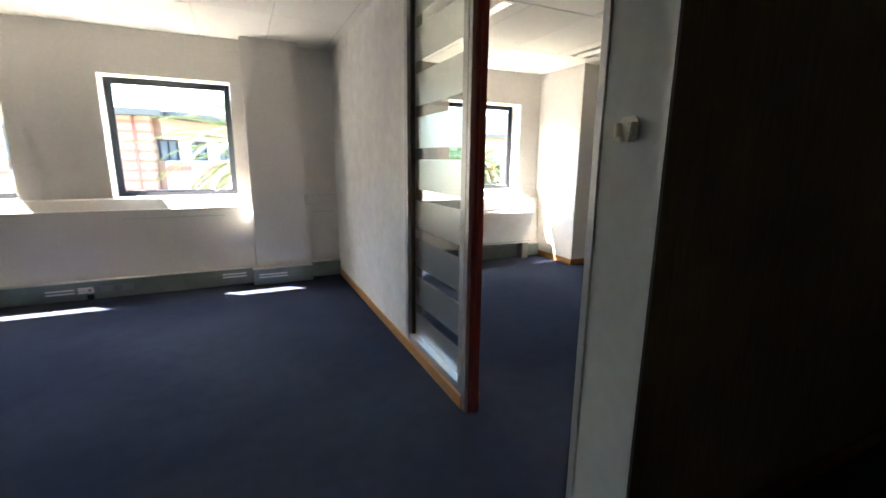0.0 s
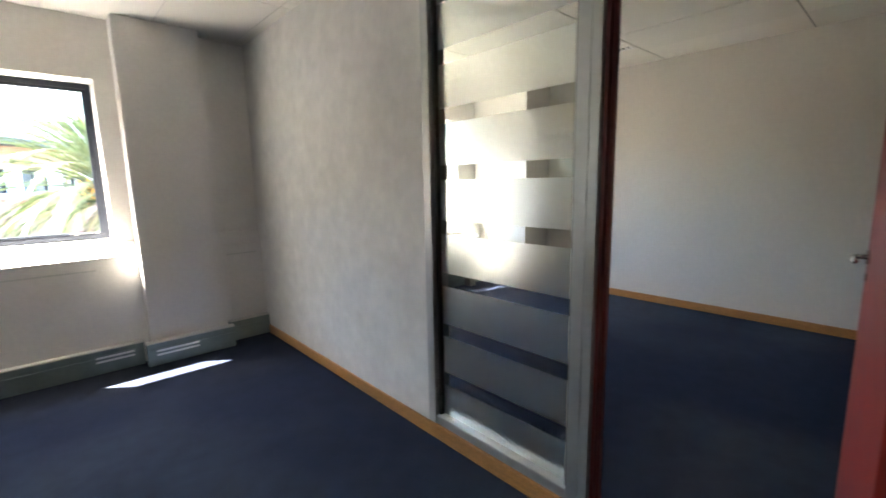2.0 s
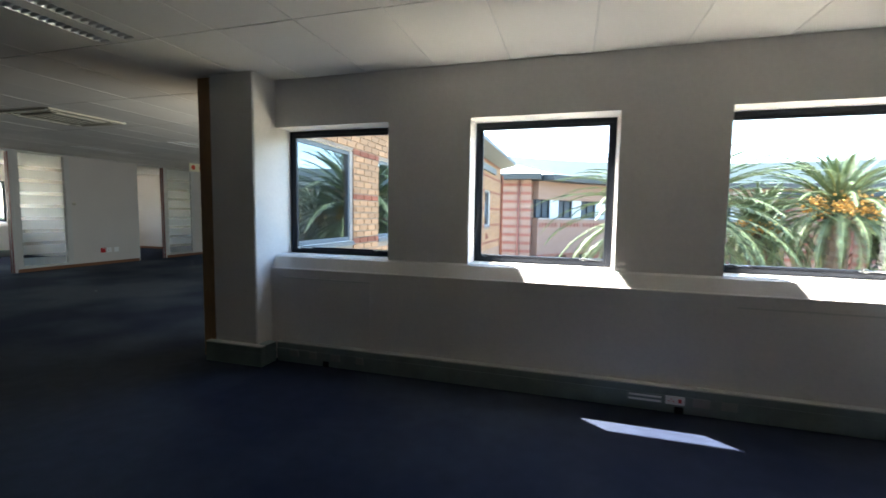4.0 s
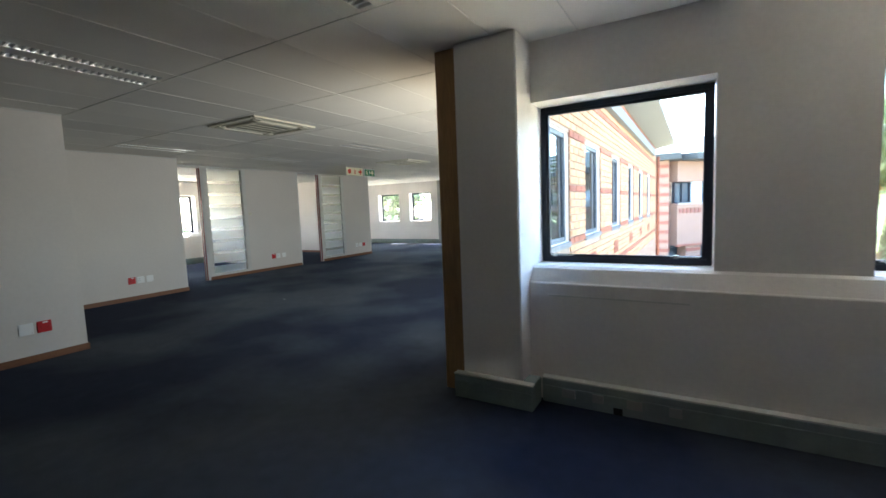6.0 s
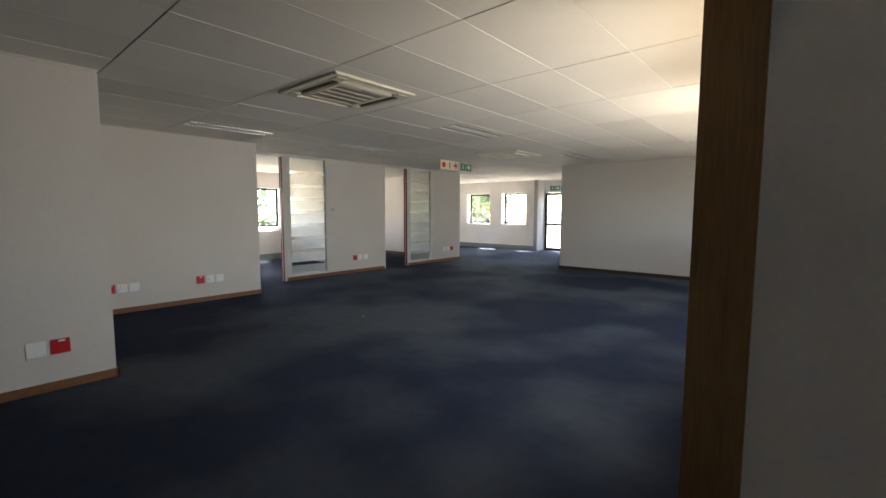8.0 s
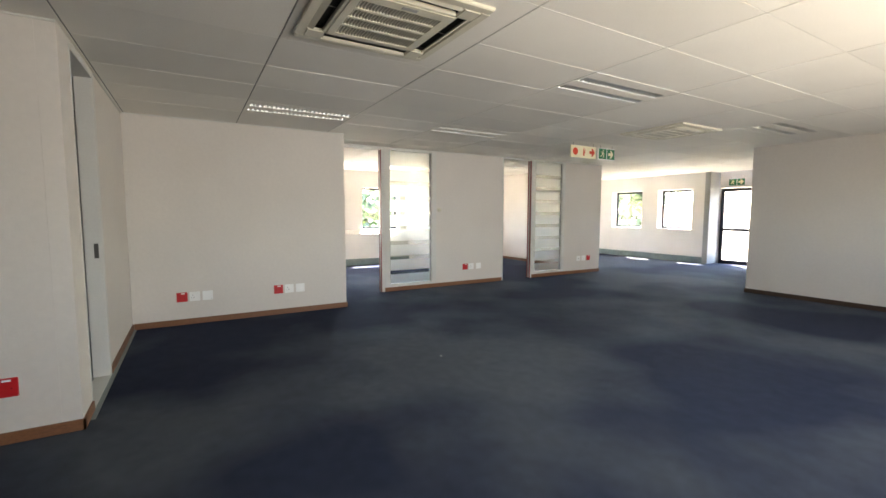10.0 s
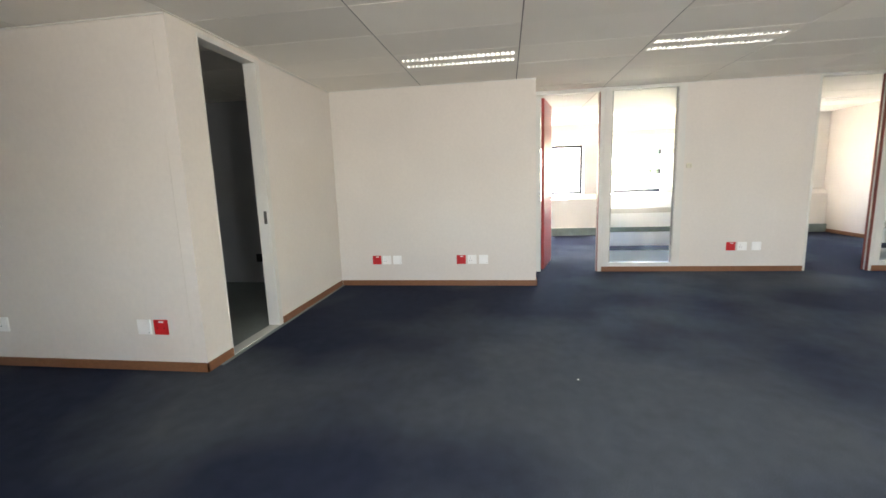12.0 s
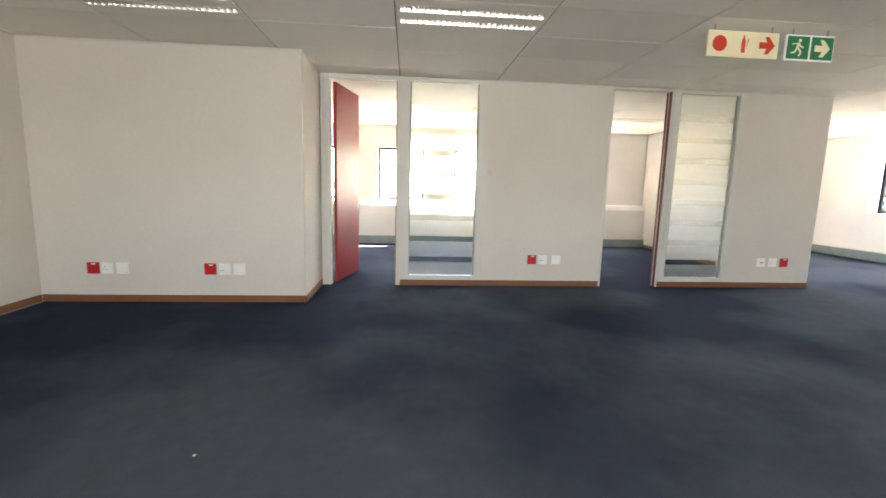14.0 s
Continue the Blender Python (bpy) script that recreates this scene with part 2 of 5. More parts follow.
# ---- building helpers ----
def box(bm, x0, x1, y0, y1, z0, z1):
    v = [bm.verts.new(p) for p in ((x0, y0, z0), (x1, y0, z0), (x1, y1, z0), (x0, y1, z0), (x0, y0, z1), (x1, y0, z1), (x1, y1, z1), (x0, y1, z1))]
    for f in ((3, 2, 1, 0), (4, 5, 6, 7), (0, 1, 5, 4), (1, 2, 6, 5), (2, 3, 7, 6), (3, 0, 4, 7)):
        bm.faces.new([v[i] for i in f])
    return v


def prism(bm, outline, axis, a, b):
    """A solid with the given 2D outline, run along an axis from a to b."""
    def at(p, d):
        return (d, p[0], p[1]) if axis == "x" else (p[0], d, p[1]) if axis == "y" else (p[0], p[1], d)
    n = len(outline)
    lo = [bm.verts.new(at(p, a)) for p in outline]
    hi = [bm.verts.new(at(p, b)) for p in outline]
    bm.faces.new(lo)
    bm.faces.new(hi[::-1])
    for i in range(n):
        bm.faces.new((lo[i], hi[i], hi[(i + 1) % n], lo[(i + 1) % n]))


def disc_outline(cx, cy, r, n=16, ry=None):
    return [(cx + r * math.cos(2 * math.pi * i / n), cy + (ry or r) * math.sin(2 * math.pi * i / n)) for i in range(n)]


def tube(bm, points, radius, sides=8):
    rings = []
    for i, p in enumerate(points):
        a, b = Vector(points[max(i - 1, 0)]), Vector(points[min(i + 1, len(points) - 1)])
        d = (b - a).normalized()
        u = d.orthogonal().normalized()
        w = d.cross(u)
        r = radius[i] if isinstance(radius, (list, tuple)) else radius
        rings.append([bm.verts.new(Vector(p) + r * (math.cos(2 * math.pi * k / sides) * u + math.sin(2 * math.pi * k / sides) * w)) for k in range(sides)])
    for r0, r1 in zip(rings, rings[1:]):
        for k in range(sides):
            bm.faces.new((r0[k], r0[(k + 1) % sides], r1[(k + 1) % sides], r1[k]))
    bm.faces.new(rings[0][::-1])
    bm.faces.new(rings[-1])


def finish(name, bm, mat, bevel=0.0, smooth=False):
    bmesh.ops.recalc_face_normals(bm, faces=bm.faces)
    if bevel:
        bmesh.ops.bevel(bm, geom=bm.edges[:], offset=bevel, segments=2, affect="EDGES", clamp_overlap=True)
    me = bpy.data.meshes.new(name)
    bm.to_mesh(me)
    bm.free()
    me.materials.append(mat)
    if smooth:
        for p in me.polygons:
            p.use_smooth = True
    return new(name, me)


def part(name, bm, mat, parent, label="", bevel=0.0, smooth=False):
    ob = finish(name, bm, mat, bevel, smooth)
    ob.parent = parent
    return tagged(ob, label)


def boxes(*bb):
    bm = bmesh.new()
    for b in bb:
        box(bm, *b)
    return bm


def structure(name, bm, mat, label, category, bevel=0.0):
    return tagged(finish(name, bm, mat, bevel), label, category, kind="structure")


def empty(name, label, category, at=(0, 0, 0), kind="", group=""):
    e = new(name)
    e.location = at
    return tagged(e, label, category, group, kind)


H = 2.5
WY = 5.285            # inner face of the window wall


def wall_along_y(bm, x0, x1, y0, y1, openings=(), z0=0.0, z1=H):
    """Wall boxes with thickness x0..x1; openings (y0, y1, z0, z1) sorted along y."""
    y = y0
    for a, b, c, d in openings:
        if a > y:
            box(bm, x0, x1, y, a, z0, z1)
        if c > z0:
            box(bm, x0, x1, a, b, z0, c)
        if d < z1:
            box(bm, x0, x1, a, b, d, z1)
        y = b
    if y1 > y:
        box(bm, x0, x1, y, y1, z0, z1)


def wall_along_x(bm, y0, y1, x0, x1, openings=(), z0=0.0, z1=H):
    x = x0
    for a, b, c, d in openings:
        if a > x:
            box(bm, x, a, y0, y1, z0, z1)
        if c > z0:
            box(bm, a, b, y0, y1, z0, c)
        if d < z1:
            box(bm, a, b, y0, y1, d, z1)
        x = b
    if x1 > x:
        box(bm, x, x1, y0, y1, z0, z1)


# ---- floor ----
structure("floor", boxes((-17.0, 5.1, -5.2, WY - 0.001, -0.25, 0.0), (-17.0, -4.87, WY - 0.001, 17.6, -0.25, 0.0)), M_CARPET, "worn dark navy blue carpet with grey stains", "floor")
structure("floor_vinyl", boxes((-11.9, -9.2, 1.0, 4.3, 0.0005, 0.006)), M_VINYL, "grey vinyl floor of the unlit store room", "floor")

# ---- window wall of the office bay ----
WIN_Z0, WIN_Z1 = 0.945, 2.088
BAY_WINDOWS = [(-4.385, -3.28), (-2.585, -1.495), (-0.80, 0.29), (2.78, 3.87)]
bm = bmesh.new()
wall_along_x(bm, WY, WY + 0.29, -4.385, 5.1, [(a, b, WIN_Z0, WIN_Z1) for a, b in BAY_WINDOWS], z1=2.75)
structure("wall_north", bm, M_WALL, "off-white plastered window wall of the offices", "wall")


def ledge(name, x0, x1, front, label):
    bm = bmesh.new()
    prism(bm, [(WY - 0.001, 0.0), (front, 0.0), (front, 0.828), (front + 0.003, 0.836), (front + 0.010, 0.8405), (WY - 0.03, 0.93), (WY - 0.001, 0.944)], "x", x0, x1)
    return structure(name, bm, M_WALL, label, "wall ledge")


ledge("ledge", -4.383, 0.408, 5.195, "off-white boxed-in wall ledge with a sloping top")
ledge("ledge_recess", 0.947, 1.322, 5.22, "off-white boxed-in ledge in the recess beside the pier")
ledge("ledge_side_room", 1.432, 4.183, 5.20, "off-white sloping ledge below the side room window")

structure("pier_1", boxes((0.41, 0.945, 5.095, WY - 0.002, 0, H - 0.002)), M_WALL, "off-white plastered pier beside the window", "pier", 0.008)
structure("pier_2", boxes((-4.835, -4.385, 5.0, WY + 0.29, 0, H - 0.002)), M_WALL, "off-white plastered corner pier", "pier", 0.008)
structure("pier_3", boxes((4.185, 4.656, 4.45, WY - 0.001, 0, H - 0.002)), M_WALL, "off-white plastered pier in the side room corner", "pier", 0.004)
structure("timber_pilaster", boxes((-5.02, -4.839, 5.06, 5.60, 0, H - 0.003)), M_BOARD, "brown timber board fixed to the corner pier", "timber board", 0.003)

# flush access panels on the boxed-in wall
for i, (a, b) in enumerate(((-4.25, -3.40), (-0.73, 0.15), (1.03, 1.27))):
    y = 5.195 if i < 2 else 5.22
    structure("access_panel", boxes((a, b, y - 0.004, y + 0.002, 0.19, 0.745)), M_WALL, "off-white flush access panel", "wall panel", 0.0015)
    structure("trim", boxes((a, b, y - 0.007, y + 0.002, 0.746, 0.756)), M_CREAM, "thin cream bead over the access panel", "trim")


# ---- windows ----
def window(name, x0, x1, y, z0, z1, label, turn=None, shadow=False, stays=True):
    """Black framed awning window, built facing -y in its opening; turn puts it elsewhere."""
    w = empty(name, label, "window", kind="structure")
    f, d = 0.036, 0.05
    bm = boxes((x0, x0 + f, y, y + d, z0, z1), (x1 - f, x1, y, y + d, z0, z1), (x0 + f, x1 - f, y, y + d, z1 - f, z1), (x0 + f, x1 - f, y, y + d, z0, z0 + f))
    part("window_frame", bm, M_BLACK, w, bevel=0.003)
    s = 0.020
    a, b, c, e = x0 + f, x1 - f, z0 + f, z1 - f
    bm = boxes((a, a + s, y + 0.008, y + 0.04, c, e), (b - s, b, y + 0.008, y + 0.04, c, e), (a + s, b - s, y + 0.008, y + 0.04, e - s, e), (a + s, b - s, y + 0.008, y + 0.04, c, c + s))
    sash = part("sash", bm, M_BLACK, w, bevel=0.003)
    g = part("pane", boxes((a + s, b - s, y + 0.022, y + 0.027, c + s, e - s)), M_GLASS, sash)
    g.visible_shadow = shadow
    if stays:
        for u in (a + 0.03, b - 0.20):
            bm = boxes((u, u + 0.17, y - 0.006, y + 0.004, c + 0.010, c + 0.018), (u + 0.02, u + 0.05, y - 0.014, y + 0.004, c + 0.004, c + 0.028))
            part("window_stay", bm, M_STEEL, sash, "steel window stay", 0.002)
    if turn is not None:
        w.matrix_world = turn
    return w


for i, (a, b) in enumerate(BAY_WINDOWS):
    window("window_%d" % (i + 1), a + 0.004, b - 0.004, WY + 0.205, WIN_Z0 + 0.003, WIN_Z1 - 0.003, "black aluminium framed awning window in a deep white reveal")


# ---- skirting trunking ----
def trunking(name, x0, x1, front, label, depth=0.08):
    t = empty(name, label, "trunking", (x0, front, 0))
    t_in = Matrix.Translation((x0, front, 0)).inverted()
    bm = boxes((x0, x1, front, front + depth, 0.002, 0.172))
    p = part("body", bm, M_TRUNK, t, bevel=0.005)
    p.matrix_parent_inverse = t_in
    p = part("cover", boxes((x0 + 0.003, x1 - 0.003, front - 0.006, front + 0.001, 0.05, 0.125)), M_TRUNK, t, bevel=0.002)
    p.matrix_parent_inverse = t_in
    p = part("lip", boxes((x0, x1, front - 0.004, front + depth, 0.173, 0.181)), M_CREAM, t, "cream sealing bead")
    p.matrix_parent_inverse = t_in
    return t


trunking("skirting_trunking", -4.29, 0.368, 5.14, "grey-green metal cable trunking along the window wall", 0.054)
trunking("skirting_trunking", 0.37, 0.985, 5.03, "grey-green metal cable trunking boxed round the pier", 0.064)
trunking("skirting_trunking", 0.988, 1.321, 5.16, "grey-green metal cable trunking in the recess", 0.059)
trunking("skirting_trunking", 1.435, 4.18, 5.14, "grey-green metal cable trunking in the side room", 0.059)
trunking("skirting_trunking", -4.885, -4.295, 4.942, "grey-green metal plinth round the corner pier", 0.058)
bm = boxes((-4.384, -4.296, 5.001, 5.138, 0.002, 0.18))
tagged(finish("plinth_return", bm, M_TRUNK, 0.004), "grey-green metal plinth on the pier side", "trunking")


def plate_trunk(x, w, front, z, mat, label, name="outlet_plate", dots=True):
    """Low wide outlet plate on the trunking, with pin holes and a rocker."""
    e = empty(name, label, "outlet", (x, front, z), group="trunking outlets")
    pl = part("plate", boxes((0, w, -0.008, 0.001, 0, 0.058)), mat, e, bevel=0.002)
    if mat is M_PALE:
        # two raised white strips stand for the reflections along the long plates
        for z0 in (0.006, 0.036):
            part("cover_strip", boxes((0.006, w - 0.006, -0.013, -0.007, z0, z0 + 0.014)), M_WHITE, pl, "white strip standing for a reflection on the plate", 0.002)
    if dots:
        for k in range(3):
            bm = bmesh.new()
            prism(bm, disc_outline(w * 0.3 + (k - 1) * 0.014, 0.03 + (0.008 if k == 1 else -0.006), 0.004, 8), "y", -0.0095, -0.007)
            part("pin_hole", bm, M_SRED, pl)
        part("rocker", boxes((w * 0.66, w * 0.82, -0.012, -0.007, 0.016, 0.042)), M_SRED, pl, "red rocker switch", 0.001)
    return e


for bx, wd in ((-4.15, 0.09), (-3.95, 0.07), (-3.74, 0.09), (-3.5, 0.07)):
    plate_trunk(bx, wd, 5.133, 0.062, M_GREYM, "grey blank outlet plate on the trunking", dots=False)
plate_trunk(-1.38, 0.22, 5.133, 0.066, M_PALE, "long white outlet plate on the trunking", dots=False)
plate_trunk(-1.14, 0.12, 5.133, 0.066, M_WHITE, "white power outlet with red rocker on the trunking")
plate_trunk(-0.97, 0.10, 5.133, 0.066, M_GREYM, "grey data outlet plate on the trunking", dots=False)
plate_trunk(-0.80, 0.09, 5.133, 0.066, M_GREYM, "grey data outlet plate on the trunking", dots=False)
plate_trunk(0.42, 0.30, 5.023, 0.075, M_PALE, "long pale outlet plate on the pier trunking", dots=False)
plate_trunk(0.07, 0.24, 5.133, 0.085, M_PALE, "long pale outlet plate on the trunking", dots=False)
for bx in (-3.82, -1.08):
    tagged(finish("cable_knockout", boxes((bx, bx + 0.055, 5.134, 5.143, 0.004, 0.05)), M_HOLE), "small square black cable opening in the trunking", "cable opening")

# ---- partition with the side room door ----
AX0, AX1 = 1.325, 1.43
bm = bmesh.new()
box(bm, AX0, AX1, 2.933, WY - 0.002, 0, H - 0.002)
structure("wall_partition_end", boxes((AX0, AX1, 0.985, 1.200, 0, H - 0.002)), M_ENDP, "grey-green vinyl faced end panel of the partition", "wall")
structure("wall_partition", bm, M_PARTA, "off-white textured vinyl partition wall", "wall")
structure("wall_passage", boxes((AX0 + 0.004, 4.657, 0.979, 1.079, 0, H - 0.002)), M_PANEL, "dark brown timber panelling along the unlit passage", "wall")
structure("wall_east", boxes((4.657, 5.1, -5.2, WY - 0.001, 0, H - 0.002)), M_PART, "off-white end wall of the side room", "wall")
structure("baseboard", boxes((AX0 - 0.014, AX0 - 0.0005, 2.061, 5.155, 0.001, 0.078)), M_WOOD, "varnished orange timber skirting", "skirting", 0.003)
structure("baseboard", boxes((4.642, 4.6565, 1.115, 4.448, 0.001, 0.078)), M_WOOD, "varnished orange timber skirting", "skirting", 0.003)
structure("baseboard", boxes((4.17, 4.1845, 4.45, 5.135, 0.001, 0.078)), M_WOOD, "varnished orange timber skirting", "skirting", 0.003)
structure("baseboard", boxes((4.17, 4.642, 4.435, 4.449, 0.001, 0.078)), M_WOOD, "varnished orange timber skirting", "skirting", 0.003)
structure("baseboard", boxes((AX0 + 0.004, 4.65, 0.965, 0.9785, 0.001, 0.078)), M_WOOD2, "dark timber skirting in the passage", "skirting", 0.003)


def glazed_panel(name, x, y0, y1, side, label, post=0.055, cream=False):
    """Full-height fixed glass panel in metal posts, with bands of frosted film; runs along y at x."""
    e = empty(name, label, "glass panel", (x, y0, 0), kind="structure")
    back = Matrix.Translation((x, y0, 0)).inverted()
    fm = M_CREAM if cream else M_ALU
    d0, d1 = (x, x + 0.10) if side > 0 else (x - 0.10, x)

    def add(nm, bm, mat, lab="", bevel=0.0):
        p = part(nm, bm, mat, e, lab, bevel)
        p.matrix_parent_inverse = back
        return p
    lip = -0.006 * side
    add("post", boxes((min(d0, d0 + lip), max(d1, d1 + lip), y0, y0 + post, 0.078, H - 0.004)), fm, bevel=0.003)
    add("post", boxes((min(d0, d0 + lip), max(d1, d1 + lip), y1 - post, y1, 0.078, H - 0.004)), fm, bevel=0.003)
    add("top_rail", boxes((d0, d1, y0 + post, y1 - post, H - 0.05, H - 0.004)), fm, bevel=0.003)
    add("bottom_rail", boxes((d0, d1, y0 + post, y1 - post, 0.078, 0.125)), fm, bevel=0.003)
    a, b = y0 + post, y1 - post
    for u, w in ((a, a + 0.016), (b - 0.016, b)):
        add("gasket", boxes((x + side * 0.03 - 0.012, x + side * 0.03 + 0.012, u, w, 0.125, H - 0.05)), M_GREYM if cream else M_ALUD)
    gx = x + side * 0.05
    g = add("pane", boxes((gx - 0.003, gx + 0.003, a, b, 0.125, H - 0.05)), M_GLASS_IN)
    z = 0.125
    for k in range(9):
        top = 0.29 + 0.262 * k if k < 8 else H - 0.05
        fx = gx - side * 0.0045
        add("film_band", boxes((fx - 0.0004, fx + 0.0004, a + 0.016, b - 0.016, z, top)), M_FILM, "frosted film band")
        z = top + 0.068
    return e


glazed_panel("glass_panel", AX0, 2.061, 2.932, 1, "fixed glass panel with frosted bands in grey aluminium frame")
structure("baseboard_sill", boxes((AX0 + 0.001, AX1 - 0.001, 2.061, 2.932, 0.001, 0.0775)), M_WOOD, "timber plinth below the glass panel", "skirting")


def door_frame(name, x0, x1, y0, y1, mat, label, head=H - 0.004, t=0.04, right=None):
    e = empty(name, label, "door frame", ((x0 + x1) / 2, y0, 0), kind="structure")
    back = Matrix.Translation(((x0 + x1) / 2, y0, 0)).inverted()
    for nm, b in (("jamb", (x0, x1, y0, y0 + t, 0.001, head)), ("jamb", (x0, x1, y1 - t, y1, 0.001, head)), ("head", (x0, x1, y0 + t, y1 - t, head - t, head)),
                  ("stop", ((x0 + x1) / 2 - 0.01, (x0 + x1) / 2 + 0.012, y0 + t, y0 + t + 0.012, 0.001, head - t)), ("stop", ((x0 + x1) / 2 - 0.01, (x0 + x1) / 2 + 0.012, y1 - t - 0.012, y1 - t, 0.001, head - t))):
        p = part(nm, boxes(b), mat, e, bevel=0.002)
        p.matrix_parent_inverse = back
    if right:
        p = part("lining", boxes((x0 + 0.004, x1 - 0.004, y1 - t - 0.008, y1 - t - 0.0005, 0.001, head - t)), right, e, "dark brown jamb lining")
        p.matrix_parent_inverse = back
    return e


door_frame("door_frame_1", AX0 + 0.012, AX1 - 0.035, 1.232, 2.0255, M_JAMB, "maroon painted timber door frame", t=0.016)
structure("trim_post", boxes((AX0 - 0.006, AX0 + 0.05, 1.2005, 1.231, 0.001, H - 0.003)), M_ALU, "grey aluminium edge post of the partition", "trim", 0.002)
structure("trim_post", boxes((AX0 - 0.006, AX0 + 0.03, 2.026, 2.0605, 0.001, H - 0.003)), M_ALU, "grey aluminium edge post of the glass panel", "trim", 0.002)
structure("trim_corner", boxes((AX0 - 0.003, AX0 + 0.01, 0.978, 0.991, 0.001, H - 0.003)), M_ALU, "thin metal corner bead", "trim")
for y in (2.0085, 1.2485):
    s = empty("strike_plate", "small steel lock plate on the door jamb", "lock plate", (1.37, y, 1.05))
    part("plate", boxes((-0.012, 0.016, -0.001, 0.003, 0, 0.10)), M_STEEL, s)
    part("slot", boxes((-0.006, 0.010, -0.0022, 0.0042, 0.055, 0.085)), M_HOLE, s)
    part("slot", boxes((-0.006, 0.010, -0.0022, 0.0042, 0.018, 0.042)), M_HOLE, s)


def door_leaf(name, width, height, label, mat):
    """Flush door leaf: hinge edge at the origin, running along +x, 40 mm thick; levers on both faces."""
    d = empty(name, label, "door")
    leaf = part("leaf", boxes((0.004, width, -0.02, 0.02, 0.012, height)), mat, d, bevel=0.003)
    for s in (-1, 1):
        bm = bmesh.new()
        prism(bm, disc_outline(width - 0.06, 1.03, 0.026, 16), "y", min(s * 0.02, s * 0.029), max(s * 0.02, s * 0.029))
        part("rose", bm, M_STEEL, leaf, "steel rose")
        bm = bmesh.new()
        tube(bm, [(width - 0.06, s * 0.022, 1.03), (width - 0.06, s * 0.058, 1.03), (width - 0.075, s * 0.068, 1.03), (width - 0.19, s * 0.068, 1.03)], 0.009)
        part("lever", bm, M_STEEL, leaf, "steel lever handle", smooth=True)
        bm = bmesh.new()
        prism(bm, disc_outline(width - 0.06, 0.955, 0.014, 12), "y", min(s * 0.02, s * 0.027), max(s * 0.02, s * 0.027))
        part("escutcheon", bm, M_STEEL, leaf)
    for z in (0.2, height / 2, height - 0.22):
        bm = bmesh.new()
        prism(bm, disc_outline(0.0, 0.022, 0.008, 10), "z", z - 0.05, z + 0.05)
        part("hinge", bm, M_STEEL, d)
    part("lock_plate", boxes((width - 0.0005, width + 0.002, -0.011, 0.011, 0.93, 1.11)), M_STEEL, leaf)
    return d


d1 = door_leaf("door_1", 0.74, H - 0.06, "open glossy red door with steel lever handle", M_RED)
d1.matrix_world = pose(1.462, 1.278, 0, 0, 0, 8.0)
sp = empty("hinge_plate", "white painted hinge plate screwed to the red door edge", "hinge plate", (1.4655, 1.270, 1.318))
for nm, bb, mm in (("plate", (-0.0025, 0.0, -0.014, 0.014, -0.050, 0.050), M_WHITE), ("latch_hole", (-0.0032, -0.0026, -0.006, 0.007, -0.026, 0.026), M_HOLE)):
    part(nm, boxes(bb), mm, sp)
for zz in (-0.038, 0.038):
    bm = bmesh.new()
    prism(bm, disc_outline(0.0, zz, 0.004, 8), "x", -0.0035, -0.0026)
    part("screw", bm, M_ALUD, sp)


def remote_holder(y, z, x, face, label):
    """Wall cradle for a remote control: back plate, two cheeks, bottom lip, screw heads."""
    e = empty("remote_holder", label, "remote holder", (x, y, z))
    s = face
    bm = bmesh.new()
    plate = [(-0.026, 0.004), (-0.031, 0.014), (-0.033, 0.050), (-0.030, 0.062), (-0.020, 0.070), (0.020, 0.070), (0.030, 0.062), (0.033, 0.050), (0.031, 0.014), (0.026, 0.004), (0.014, -0.002), (-0.014, -0.002)]
    prism(bm, plate, "x", min(0, s * 0.006), max(0, s * 0.006))
    part("back_plate", bm, M_CREAMP, e, bevel=0.0015)
    cheek = [(0.017, 0.006), (0.024, 0.002), (0.031, 0.014), (0.033, 0.050), (0.025, 0.054), (0.020, 0.050)]
    for sg in (-1, 1):
        bm = bmesh.new()
        prism(bm, [(sg * p, q) for p, q in cheek], "x", min(s * 0.004, s * 0.030), max(s * 0.004, s * 0.030))
        part("cheek", bm, M_CREAMP, e, bevel=0.003)
        bm = bmesh.new()
        prism(bm, [(sg * p, q) for p, q in ((0.005, -0.002), (0.022, 0.001), (0.024, 0.018), (0.009, 0.012))], "x", min(s * 0.004, s * 0.026), max(s * 0.004, s * 0.026))
        part("lip", bm, M_CREAMP, e, bevel=0.003)
    for zz in (0.024, 0.05):
        bm = bmesh.new()
        prism(bm, disc_outline(0.0, zz, 0.0035, 8), "x", min(s * 0.004, s * 0.0062), max(s * 0.004, s * 0.0062))
        part("screw", bm, M_GREYM, e)
    return e


remote_holder(1.100, 1.388, AX0, -1, "empty cream plastic remote control cradle on the partition")

# ---- convector in the side room ----
cv = empty("convector", "off-white metal fan convector below the side room window", "heater", (3.42, 5.035, 0.2))
part("casing", boxes((-0.62, 0.55, -0.02, 0.165, 0.02, 0.46)), M_WHITE, cv, bevel=0.012)
part("front_seam", boxes((-0.60, 0.53, -0.022, -0.019, 0.05, 0.054)), M_GREYM, cv)
for k in range(12):
    part("grille_bar", boxes((-0.56 + 0.088 * k, -0.50 + 0.088 * k, 0.02, 0.14, 0.459, 0.468)), M_GREYM, cv)
part("controls", boxes((0.3, 0.45, 0.0, 0.02, 0.46, 0.475)), M_HOLE, cv)
part("foot", boxes((-0.55, -0.45, 0.0, 0.16, -0.2, 0.022)), M_GREYM, cv)
part("foot", boxes((0.40, 0.50, 0.0, 0.16, -0.2, 0.022)), M_GREYM, cv)
bm = bmesh.new()
